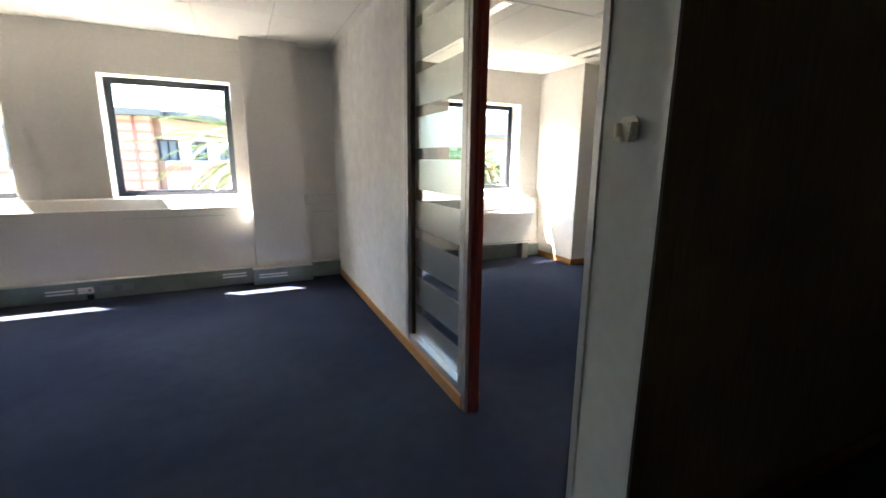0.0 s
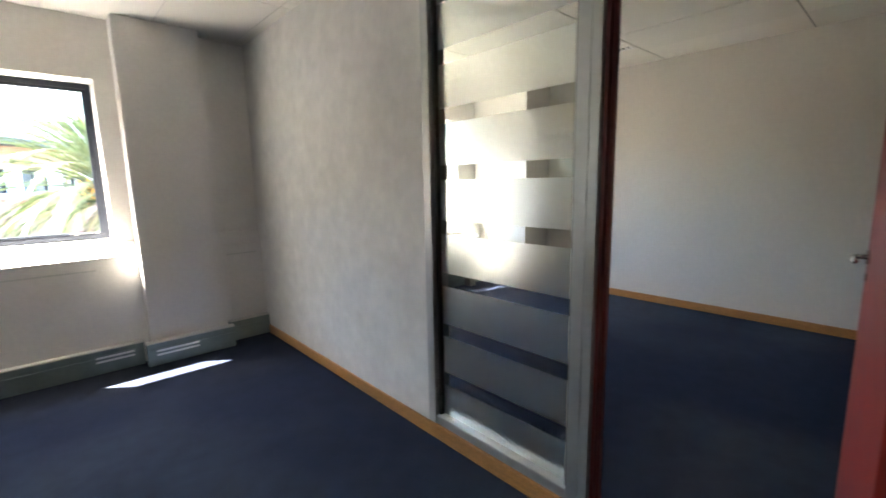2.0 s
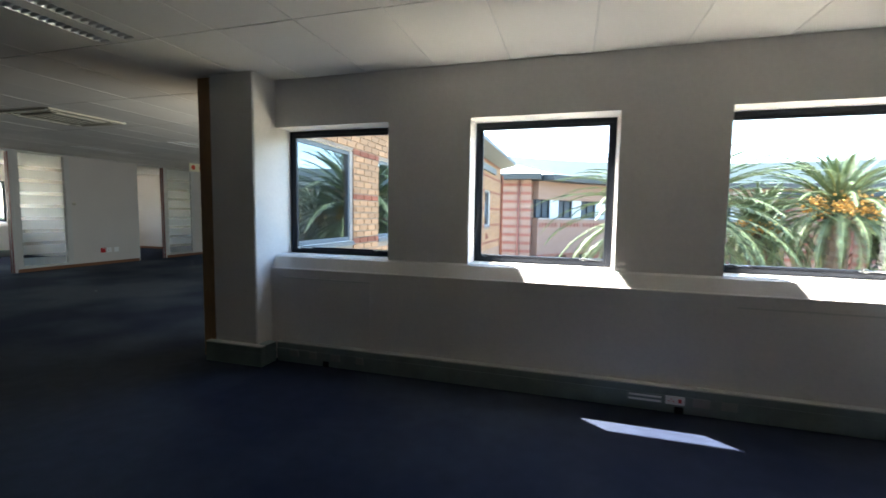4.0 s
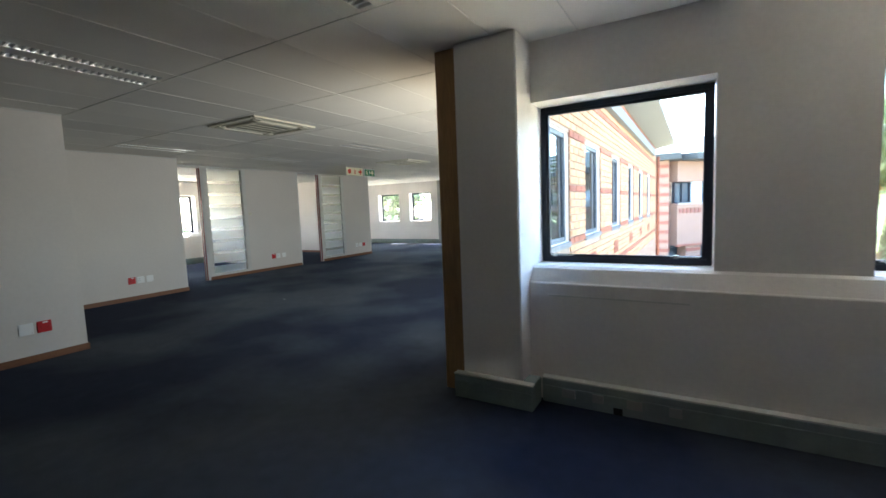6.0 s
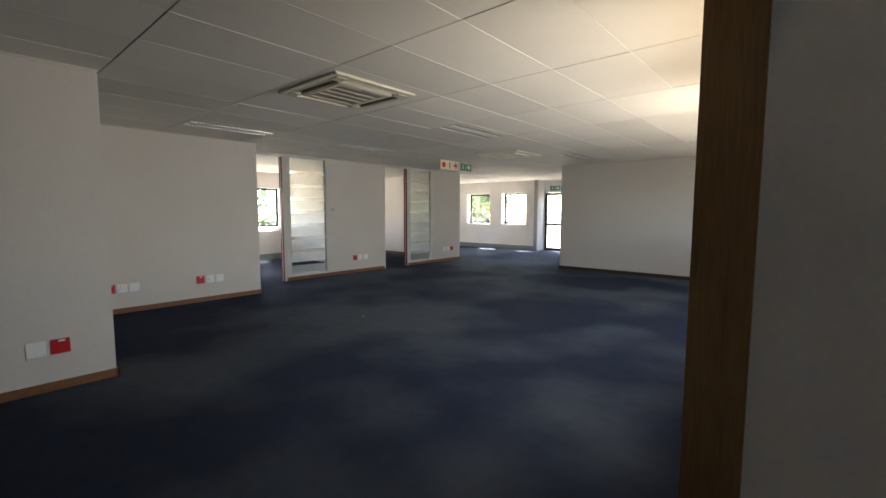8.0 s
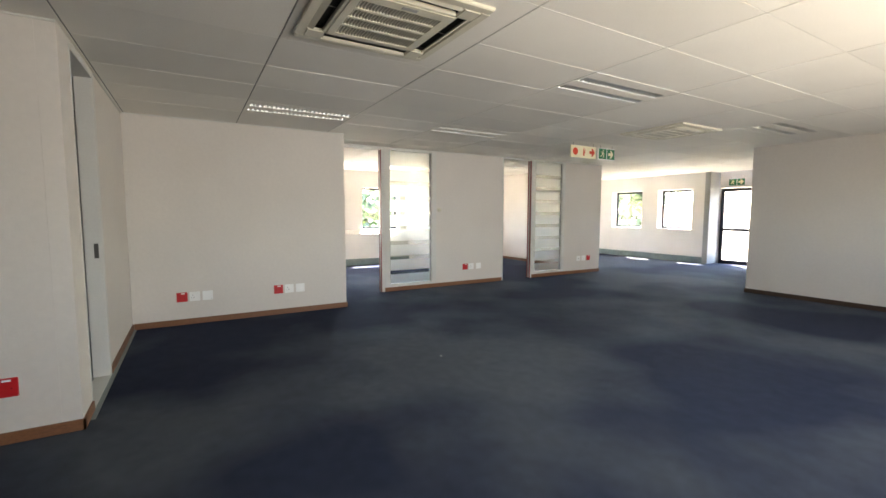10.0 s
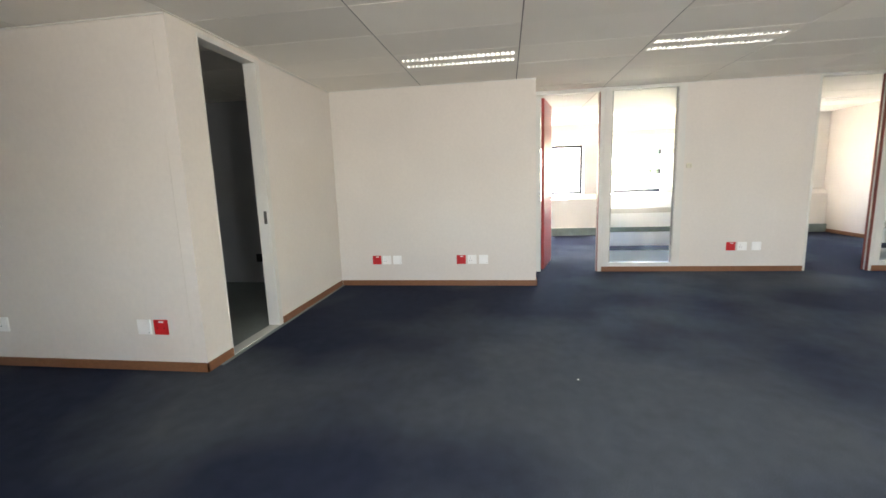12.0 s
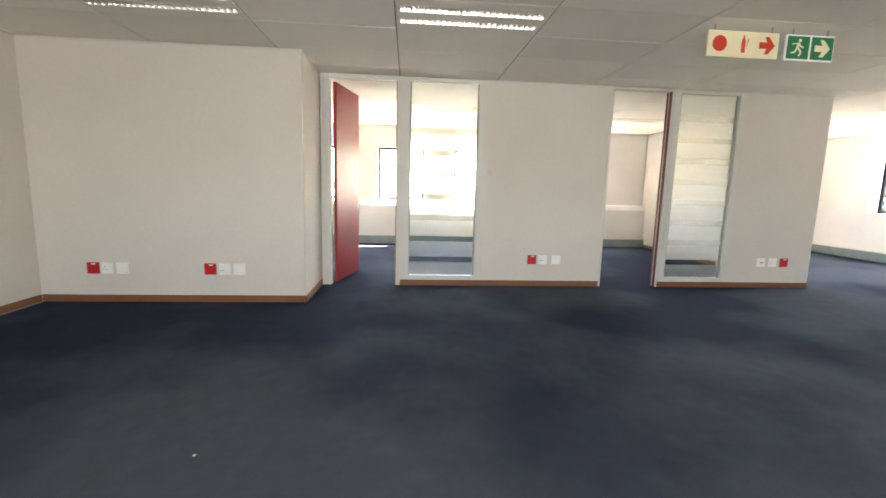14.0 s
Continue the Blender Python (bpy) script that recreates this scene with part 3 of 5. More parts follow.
tube(bm, [(2.95, 5.0, 0.55), (2.97, 4.97, 0.40), (3.05, 4.965, 0.33), (3.15, 4.97, 0.36), (3.21, 4.99, 0.5)], 0.005, 6)
tagged(finish("cable_loop", bm, M_WHITE, smooth=True), "loose white cable hanging on the convector", "cable")

# ---- hall walls ----
CX = -12.57           # face of the glazed office front
BX = -11.74           # face of the projecting wall
bm = bmesh.new()
wall_along_y(bm, BX - 0.12, BX, 4.262, 6.82)
box(bm, CX - 0.10, BX - 0.1205, 6.70, 6.8195, 0, H)
structure("wall_projecting", bm, M_PART, "off-white partition with power outlets", "wall")
bm = bmesh.new()
wall_along_x(bm, 4.16, 4.26, -12.8, -9.082, [(-10.165, -9.375, 0.0, H - 0.03)])
structure("wall_store_front", bm, M_PART, "off-white partition with the store room doorway", "wall")
structure("wall_store_side", boxes((-9.20, -9.08, -5.2, 4.1595, 0, H - 0.001)), M_PART, "off-white partition facing the hall", "wall")
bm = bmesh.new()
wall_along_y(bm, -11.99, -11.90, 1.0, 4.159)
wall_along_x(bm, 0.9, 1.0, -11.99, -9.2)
structure("wall_store_back", bm, M_STORE, "store room walls with the room's dimness put into a grey colour", "wall")
bm = bmesh.new()
box(bm, CX - 0.10, CX, 8.80, 10.33, 0, H - 0.001)
box(bm, CX - 0.10, CX, 12.09, 13.26, 0, H - 0.001)
structure("wall_office_front", bm, M_PART, "off-white partition between the office doors", "wall")
for y0, y1, nm in ((7.775, 8.80, "glass_panel"), (11.135, 12.09, "glass_panel")):
    glazed_panel(nm, CX, y0, y1, -1, "fixed glass panel with frosted bands in pale frame", post=0.10 if y0 < 8 else 0.09, cream=True)
for b in ((BX, BX + 0.014, 4.276, 6.834), (CX + 0.001, CX + 0.014, 7.775, 10.33), (CX + 0.001, CX + 0.014, 11.135, 13.26)):
    structure("baseboard", boxes((*b, 0.001, 0.072)), M_WOOD2, "brown timber skirting", "skirting", 0.003)
for b in ((-11.726, -10.168, 4.2605, 4.274), (-9.372, -9.066, 4.2605, 4.274)):
    structure("baseboard", boxes((*b, 0.001, 0.072)), M_WOOD2, "brown timber skirting", "skirting", 0.003)
structure("baseboard", boxes((-9.0795, -9.066, -5.1, 4.274, 0.001, 0.072)), M_WOOD2, "brown timber skirting", "skirting", 0.003)
structure("baseboard", boxes((CX + 0.005, BX + 0.014, 6.8205, 6.834, 0.001, 0.072)), M_WOOD2, "brown timber skirting", "skirting", 0.003)
for b in ((CX - 0.10, CX - 0.002, 7.776, 8.80, 0.0, 0.0775), (CX - 0.10, CX - 0.002, 11.136, 12.09, 0.0, 0.0775)):
    structure("baseboard_sill", boxes(b), M_CREAM, "pale plinth below the glass panel", "skirting")
# shadow-gap head trims at the ceiling
for b in ((BX, BX + 0.012, 4.275, 6.83, H - 0.015, H - 0.003), (CX, CX + 0.012, 8.80, 10.33, H - 0.015, H - 0.003), (CX, CX + 0.012, 12.09, 13.26, H - 0.015, H - 0.003), (-9.08, -9.068, -5, 4.26, H - 0.015, H - 0.003), (-12.5, -10.18, 4.26, 4.272, H - 0.015, H - 0.003)):
    structure("trim_ceiling", boxes(b), M_CREAM, "thin cream metal angle at the ceiling", "trim")

door_frame("door_frame_2", CX - 0.11, CX + 0.004, 6.832, 7.774, M_CREAM, "pale painted door frame of the office", t=0.05, right=M_JAMB)
structure("trim_post", boxes((CX - 0.11, CX + 0.002, 6.8815, 6.94, 0.001, H - 0.06)), M_CREAM, "pale painted frame post", "trim")
door_frame("door_frame_3", CX - 0.11, CX + 0.004, 10.331, 11.134, M_CREAM, "pale door frame of the second office with dark lining", t=0.03, right=M_JAMB)
d2 = door_leaf("door_2", 0.80, H - 0.07, "open glossy red door of the first office", M_RED)
d2.matrix_world = pose(CX - 0.12, 6.975, 0, 0, 0, 167)
# store room doorway
sd = empty("door_frame_4", "pale painted door frame of the store room", "door frame", (-9.8, 4.21, 0), kind="structure")
for nm, b in (("jamb", (-0.364, -0.300, -0.06, 0.058, 0, H - 0.032)), ("jamb", (0.415, 0.424, -0.06, 0.055, 0, H - 0.032)), ("head", (-0.300, 0.415, -0.06, 0.055, H - 0.065, H - 0.032)), ("threshold", (-0.300, 0.415, -0.05, 0.06, 0.0005, 0.012)), ("latch", (-0.302, -0.296, 0.0, 0.03, 1.0, 1.12))):
    part(nm, boxes(b), M_CREAM if nm != "latch" else M_ALUD, sd, bevel=0.0015)

# ---- hall outer wall and courtyard facade ----
FX = -4.57
FACADE_WINDOWS = [(5.62, 7.03), (7.79, 8.80), (9.75, 10.70), (11.78, 12.65), (13.72, 14.66), (15.80, 16.78)]
FZ0, FZ1 = 0.97, 2.13
bm = bmesh.new()
wall_along_y(bm, -4.86, FX, WY + 0.291, 18.9, [(a, b, FZ0, FZ1) for a, b in FACADE_WINDOWS], z1=3.16)
structure("wall_hall_east", bm, M_WALL, "outer wall of the hall with a row of windows", "wall")
for i, (a, b) in enumerate(FACADE_WINDOWS):
    w = empty("window_%d" % (i + 10), "blue-grey framed window with reflective glass in the brick facade", "window", (FX, a, 0), kind="structure")
    L = b - a
    part("window_frame", boxes((-0.08, -0.03, 0.003, 0.045, FZ0, FZ1), (-0.08, -0.03, L - 0.045, L - 0.003, FZ0, FZ1), (-0.08, -0.03, 0.045, L - 0.045, FZ1 - 0.05, FZ1), (-0.08, -0.03, 0.045, L - 0.045, FZ0, FZ0 + 0.05)), M_BLUEF, w, bevel=0.003)
    p = part("pane", boxes((-0.058, -0.052, 0.045, L - 0.045, FZ0 + 0.05, FZ1 - 0.05)), M_GLASS_OUT, w)
    p.visible_shadow = False
    part("window_sill", boxes((-0.03, 0.03, -0.01, L + 0.01, FZ0 - 0.06, FZ0 - 0.002)), M_BLUEF, w, bevel=0.004)

# ---- remaining walls that close the place ----
bm = bmesh.new()
wall_along_x(bm, 13.26, 13.38, -9.41, -4.862)
box(bm, -9.41, -9.29, 13.38, 17.5, 0, H - 0.001)
structure("wall_hall_end", bm, M_PART, "off-white end wall of the hall", "wall")
structure("baseboard", boxes((-9.424, -4.87, 13.245, 13.2595, 0.001, 0.072)), M_WOOD3, "dark timber skirting", "skirting", 0.003)
structure("wall_south", boxes((-9.2, 5.1, -5.5, -5.2, 0, 2.75)), M_PART, "plain wall behind the passage", "wall")
FARW = [(-15.26, -14.16), (-13.63, -12.59)]
bm = bmesh.new()
wall_along_x(bm, 17.1, 17.38, -17.3, -12.2, [(a, b, 0.93, 2.07) for a, b in FARW], z1=2.75)
wall_along_x(bm, 17.5, 17.7, -12.2, -9.3, [(-12.06, -11.18, 0.0, 2.07)], z1=2.75)
structure("wall_far", bm, M_WALL, "white far window wall with an exit door", "wall")
structure("pier_4", boxes((-12.21, -12.07, 17.0, 17.499, 0, H - 0.002)), M_GREYM, "grey pier beside the exit door", "pier", 0.004)
for i, (a, b) in enumerate(FARW):
    window("window_%d" % (i + 5), a + 0.004, b - 0.004, 17.32, 0.933, 2.067, "black framed window of the far bay", stays=False)
trunking("skirting_trunking", -17.2, -12.22, 17.01, "grey-green metal cable trunking below the far windows", 0.088)
# the last opening, in the second office, is unseen and added to light it
OFFW = [(5.4, 6.5), (7.2, 8.22), (8.86, 9.95), (10.75, 11.85)]
bm = bmesh.new()
wall_along_y(bm, -16.98, -16.7, 4.3, 17.1, [(a, b, 0.93, 2.06) for a, b in OFFW] + [(14.3, 15.4, 0.93, 2.06)], z1=2.75)
structure("wall_west", bm, M_WALL, "off-white window wall of the offices", "wall")
for i, (a, b) in enumerate(OFFW + [(14.3, 15.4)]):
    window("window_%d" % (i + 20), 0.004, b - a - 0.004, 0.22, 0.933, 2.057, "black framed office window", pose(-16.7, a, 0, 0, 0, 90), stays=False)
bm = bmesh.new()
prism(bm, [(-16.698, 0.0), (-16.55, 0.0), (-16.55, 0.82), (-16.62, 0.90), (-16.698, 0.93)], "y", 4.4, 13.2)
structure("ledge_west", bm, M_WALL, "off-white boxed-in ledge below the office windows", "wall ledge")
structure("trunking_west", boxes((-16.549, -16.49, 4.4, 13.2, 0.001, 0.17)), M_TRUNK, "grey-green cable trunking below the office windows", "trunking", 0.004)
bm = bmesh.new()
wall_along_x(bm, 10.14, 10.24, -16.69, CX - 0.101)
wall_along_x(bm, 13.16, 13.2595, -16.69, CX - 0.101)
wall_along_x(bm, 4.2, 4.3, -17.1, -12.81)
structure("wall_office_sides", bm, M_PART, "off-white partitions between the offices", "wall")
structure("baseboard", boxes((-16.48, CX - 0.102, 13.145, 13.1595, 0.001, 0.072)), M_WOOD2, "brown timber skirting", "skirting", 0.003)

ed = empty("door_5", "glazed exit door in a black metal frame", "door", (-11.62, 17.55, 0))
for nm, b in (("stile", (-0.43, -0.35, -0.03, 0.03, 0.005, 2.06)), ("stile", (0.35, 0.43, -0.03, 0.03, 0.005, 2.06)), ("top_rail", (-0.35, 0.35, -0.03, 0.03, 1.97, 2.06)), ("mid_rail", (-0.35, 0.35, -0.03, 0.03, 0.90, 0.98)), ("bottom_rail", (-0.35, 0.35, -0.03, 0.03, 0.005, 0.11))):
    part(nm, boxes(b), M_BLACK, ed, bevel=0.003)
for z0, z1 in ((0.11, 0.90), (0.98, 1.97)):
    p = part("pane", boxes((-0.35, 0.35, -0.003, 0.003, z0, z1)), M_GLASS, ed)
    p.visible_shadow = False

# ---- ceiling ----
GX, GY = 0.59, 1.155          # tile pitch
HX0, HY0 = -4.56, 4.285         # a grid crossing of the hall
BAYX0 = -4.65                   # first grid line of the bay
JX, JY = 0.0035, 0.0055         # half widths of the joints
LAMPS_HALL = [(HX0 - GX * (k + 0.5), HY0 + GY * j) for k, j in ((10, 1), (10, 3), (6, 3), (4, -1), (0, -1), (6, 6), (14, 9), (17, 3), (17, 6))]
AIRCON = [(HX0 - GX * 6, HY0 + GY * 1.5 - 0.07), (HX0 - GX * 8, HY0 + GY * 5.5)]


def hall_tile_taken(xa, xb, ya, yb):
    for x, y in LAMPS_HALL:
        if xa - 0.05 < x < xb + 0.05 and ya - 0.05 < y + GY / 2 < yb + 0.05:
            return True
    for x, y in AIRCON:
        if abs((xa + xb) / 2 - x) < 0.55 and ya < y < yb:
            return True
    return False


def slab(bm, quad, z0, z1):
    lo = [bm.verts.new((x, y, z0)) for x, y in quad]
    hi = [bm.verts.new((x, y, z1)) for x, y in quad]
    bm.faces.new(lo[::-1])
    bm.faces.new(hi)
    for i in range(4):
        bm.faces.new((lo[i], lo[(i + 1) % 4], hi[(i + 1) % 4], hi[i]))


bm = bmesh.new()
for i in range(0, 22):
    for j in range(-9, 13):
        xb, ya = HX0 - GX * i, HY0 + GY * j
        xa, yb = xb - GX, ya + GY
        xa, yb = max(xa, -16.96), min(yb, 17.36)
        if xb < -16.9 or ya > 17.3 or yb < -5.2 or hall_tile_taken(xa, xb, ya, yb):
            continue
        if xa > -4.9 and ya > 5.5:
            continue
        drop = random.uniform(-0.0015, 0.0015)
        slab(bm, [(xa + JX, ya + JY), (xb - JX, ya + JY), (xb - JX, yb - JY), (xa + JX, yb - JY)], H + drop, H + 0.015 + drop)
LAMPS_BAY = []
for i in range(0, 17):
    for j in range(-9, 3):
        xa = max(HX0, BAYX0 + GX * i)
        xb = BAYX0 + GX * (i + 1)

        def yl(x, k):
            return HY0 + GY * k
        if (i, j) in ((3, -1), (7, -1), (11, -1), (14, -1)):
            LAMPS_BAY.append((xa + GX / 2, (yl(xa, j) + yl(xb, j)) / 2))
            continue
        q = [(xa + JX, yl(xa, j) + JY), (xb - JX, yl(xb, j) + JY), (xb - JX, min(5.4, yl(xb, j + 1) - JY)), (xa + JX, min(5.4, yl(xa, j + 1) - JY))]
        if q[0][1] > 5.3 or q[0][1] < -5.2:
            continue
        drop = random.uniform(-0.0015, 0.0015)
        slab(bm, q, H + drop, H + 0.015 + drop)
# recessed grid bars in the joints: dark runners, paler cross bars
bars, cross = bmesh.new(), bmesh.new()
for j in range(-8, 12):
    y = HY0 + GY * j
    box(bars, -17.0, HX0 if y > WY - 0.2 else 5.0, y - JY + 0.0005, y + JY - 0.0005, H + 0.005, H + 0.014)
for i in range(22):
    x = HX0 - GX * i
    box(cross, x - JX + 0.0005, x + JX - 0.0005, -5.1, 17.0 if i else WY, H + 0.004, H + 0.0045)
for i in range(1, 17):
    x = BAYX0 + GX * i
    box(cross, x - JX + 0.0005, x + JX - 0.0005, -5.1, WY, H + 0.004, H + 0.0045)
structure("ceiling_runners", bars, M_TBAR, "dark recessed runners between the ceiling tiles", "ceiling")
structure("ceiling_cross_bars", cross, M_CREAM, "pale cross bars between the ceiling tiles", "ceiling")
structure("ceiling", bm, M_CEIL, "suspended ceiling of long off-white tiles", "ceiling")
structure("ceiling_void", boxes((-17.1, 5.1, -5.2, WY, H + 0.10, H + 0.12), (-17.1, -4.87, WY, 17.4, H + 0.10, H + 0.12)), M_TBAR, "dark underside above the ceiling tiles", "ceiling")
structure("roof_slab", boxes((-17.1, 5.4, -5.6, WY + 0.29, 2.76, 2.95), (-17.1, -4.46, WY + 0.29, 17.42, 2.76, 2.95)), M_SOFFIT, "concrete roof slab", "roof")


# ---- recessed luminaires ----
def luminaire():
    """Unlit louvred twin-tube fitting in one ceiling module; origin at the module centre on the ceiling plane."""
    e = empty("ceiling_light", "unlit recessed twin fluorescent fitting with aluminium louvres", "ceiling light", group="ceiling lights")
    w, L = GX / 2 - 0.003, GY / 2 - 0.006
    s0, s1, e1 = 0.060, 0.162, L - 0.03
    part("frame", boxes((-w, -s1, -L, L, -0.001, 0.012), (s1, w, -L, L, -0.001, 0.012), (-s0, s0, -L, L, -0.002, 0.010),
                        (-s1, -s0, -L, -e1, -0.001, 0.012), (-s1, -s0, e1, L, -0.001, 0.012), (s0, s1, -L, -e1, -0.001, 0.012), (s0, s1, e1, L, -0.001, 0.012)), M_CEIL, e)
    for sgn in (-1, 1):
        a, b = sorted((sgn * s0, sgn * s1))
        c = (a + b) / 2
        bm = bmesh.new()
        for u, v in zip((0, 1, 2, 3), (1, 2, 3, 4)):
            prof = [(a, 0.0), (a + 0.012, 0.04), (c, 0.06), (b - 0.012, 0.04), (b, 0.0)]
            p0, p1 = prof[u], prof[v]
            vs = [bm.verts.new((p0[0], -e1, p0[1])), bm.verts.new((p1[0], -e1, p1[1])), bm.verts.new((p1[0], e1, p1[1])), bm.verts.new((p0[0], e1, p0[1]))]
            bm.faces.new(vs)
        part("reflector", bm, M_LOUVRE, e, "polished aluminium trough")
        bm = bmesh.new()
        n = 24
        for k in range(n + 1):
            y = -e1 + 2 * e1 * k / n
            prism(bm, [(y - 0.006, 0.0005), (y + 0.006, 0.0005), (y + 0.001, 0.030), (y - 0.001, 0.030)], "x", a + 0.001, b - 0.001)
        part("louvre", bm, M_LOUVRE, e, "aluminium cross blades")
        bm = bmesh.new()
        tube(bm, [(c, -e1, 0.045), (c, e1, 0.045)], 0.008, 8)
        part("lamp_tube", bm, M_WHITE, e, smooth=True)
    return e


lum = luminaire()
x, y = LAMPS_HALL[0]
lum.matrix_basis = pose(x, y + GY / 2, H)
for x, y in LAMPS_HALL[1:]:
    copy_thing(lum, pose(x, y + GY / 2, H))
for x, y in LAMPS_BAY:
    copy_thing(lum, pose(x, y + GY / 2, H, 0, 0, 0))


# ---- ceiling cassette air conditioners ----
def cassette():
    e = empty("air_conditioner", "yellowed white four-way ceiling cassette air conditioner", "air conditioner", group="ceiling air conditioners")
    R = 0.455
    bm = bmesh.new()
    prism(bm, [(-R, 0.0), (-R + 0.012, -0.022), (R - 0.012, -0.022), (R, 0.0)], "y", -R, -R + 0.055)
    prism(bm, [(-R, 0.0), (-R + 0.012, -0.022), (R - 0.012, -0.022), (R, 0.0)], "y", R - 0.055, R)
    box(bm, -R, -R + 0.055, -R + 0.055, R - 0.055, -0.022, 0.0)
    box(bm, R - 0.055, R, -R + 0.055, R - 0.055, -0.022, 0.0)
    part("frame", bm, M_CREAMP, e, bevel=0.004)
    r1, r2 = R - 0.055, 0.285
    for a in (45, 135, 225, 315):
        ca, sa = (1 if math.cos(radians(a)) > 0 else -1), (1 if math.sin(radians(a)) > 0 else -1)
        xs, ys = sorted((ca * r2, ca * r1)), sorted((sa * r2, sa * r1))
        part("corner", boxes((xs[0], xs[1], ys[0], ys[1], -0.026, -0.004)), M_CREAMP, e, bevel=0.008)
    for k in range(4):
        m = Matrix.Rotation(k * math.pi / 2, 4, "Z")
        bm = boxes((-r2, r2, r2 + 0.02, r1, 0.015, 0.03))
        bm.transform(m)
        part("air_slot", bm, M_HOLE, e, "dark air outlet slot")
        bm = bmesh.new()
        prism(bm, [(r1 - 0.003, -0.014), (r1 - 0.034, -0.026), (r1 - 0.035, -0.021), (r1 - 0.003, -0.009)], "x", -r2 + 0.004, r2 - 0.004)
        bm.transform(m)
        part("vane", bm, M_CREAMP, e, "air guide vane")
        bm = boxes((-r2, r2, r2, r2 + 0.022, -0.026, 0.0))
        bm.transform(m)
        part("inner_rim", bm, M_CREAMP, e, bevel=0.003)
    part("grille_backing", boxes((-r2, r2, -r2, r2, 0.0, 0.004)), M_HOLE, e)
    part("grille_border", boxes((-r2, -r2 + 0.045, -r2, r2, -0.030, 0.0), (r2 - 0.045, r2, -r2, r2, -0.030, 0.0), (-r2 + 0.045, r2 - 0.045, -r2, -r2 + 0.07, -0.030, 0.0), (-r2 + 0.045, r2 - 0.045, r2 - 0.04, r2, -0.030, 0.0)), M_CREAMP, e)
    y0, row = -r2 + 0.07, 0.092
    for k in range(1, 5):
        y = y0 + k * (row + 0.0225) - 0.0225
        if k < 4:
            part("grille_rib", boxes((-r2 + 0.045, r2 - 0.045, y, y + 0.0225, -0.030, -0.014)), M_CREAMP, e)
    bm = bmesh.new()
    for k in range(26):
        x = -r2 + 0.052 + 0.0183 * k
        box(bm, x, x + 0.006, y0, r2 - 0.04, -0.027, -0.012)
    part("grille_insert", bm, M_COUNTER, e)
    part("badge", boxes((-0.02, 0.07, -r2 + 0.02, -r2 + 0.05, -0.032, -0.029)), M_GREYM, e, "small grey badge")
    return e


ac = cassette()
ac.matrix_basis = pose(AIRCON[0][0], AIRCON[0][1], H, 0, 0, 90)
copy_thing(ac, pose(AIRCON[1][0], AIRCON[1][1], H, 0, 0, 90))
# filler strips round the cassettes
for x, y in AIRCON:
    y0 = HY0 + GY * math.floor((y - HY0) / GY)
    bm = boxes((x - GX + 0.0022, x + GX - 0.0022, y0 + JY, y - 0.45, H, H + 0.012), (x - GX + 0.0022, x + GX - 0.0022, y + 0.45, y0 + GY - JY, H, H + 0.012),
               (x - GX + 0.0022, x - 0.45, y - 0.45, y + 0.45, H, H + 0.012), (x + 0.45, x + GX - 0.0022, y - 0.45, y + 0.45, H, H + 0.012))
    structure("ceiling_filler", bm, M_CEIL, "off-white cut ceiling tile round the air conditioner", "ceiling")


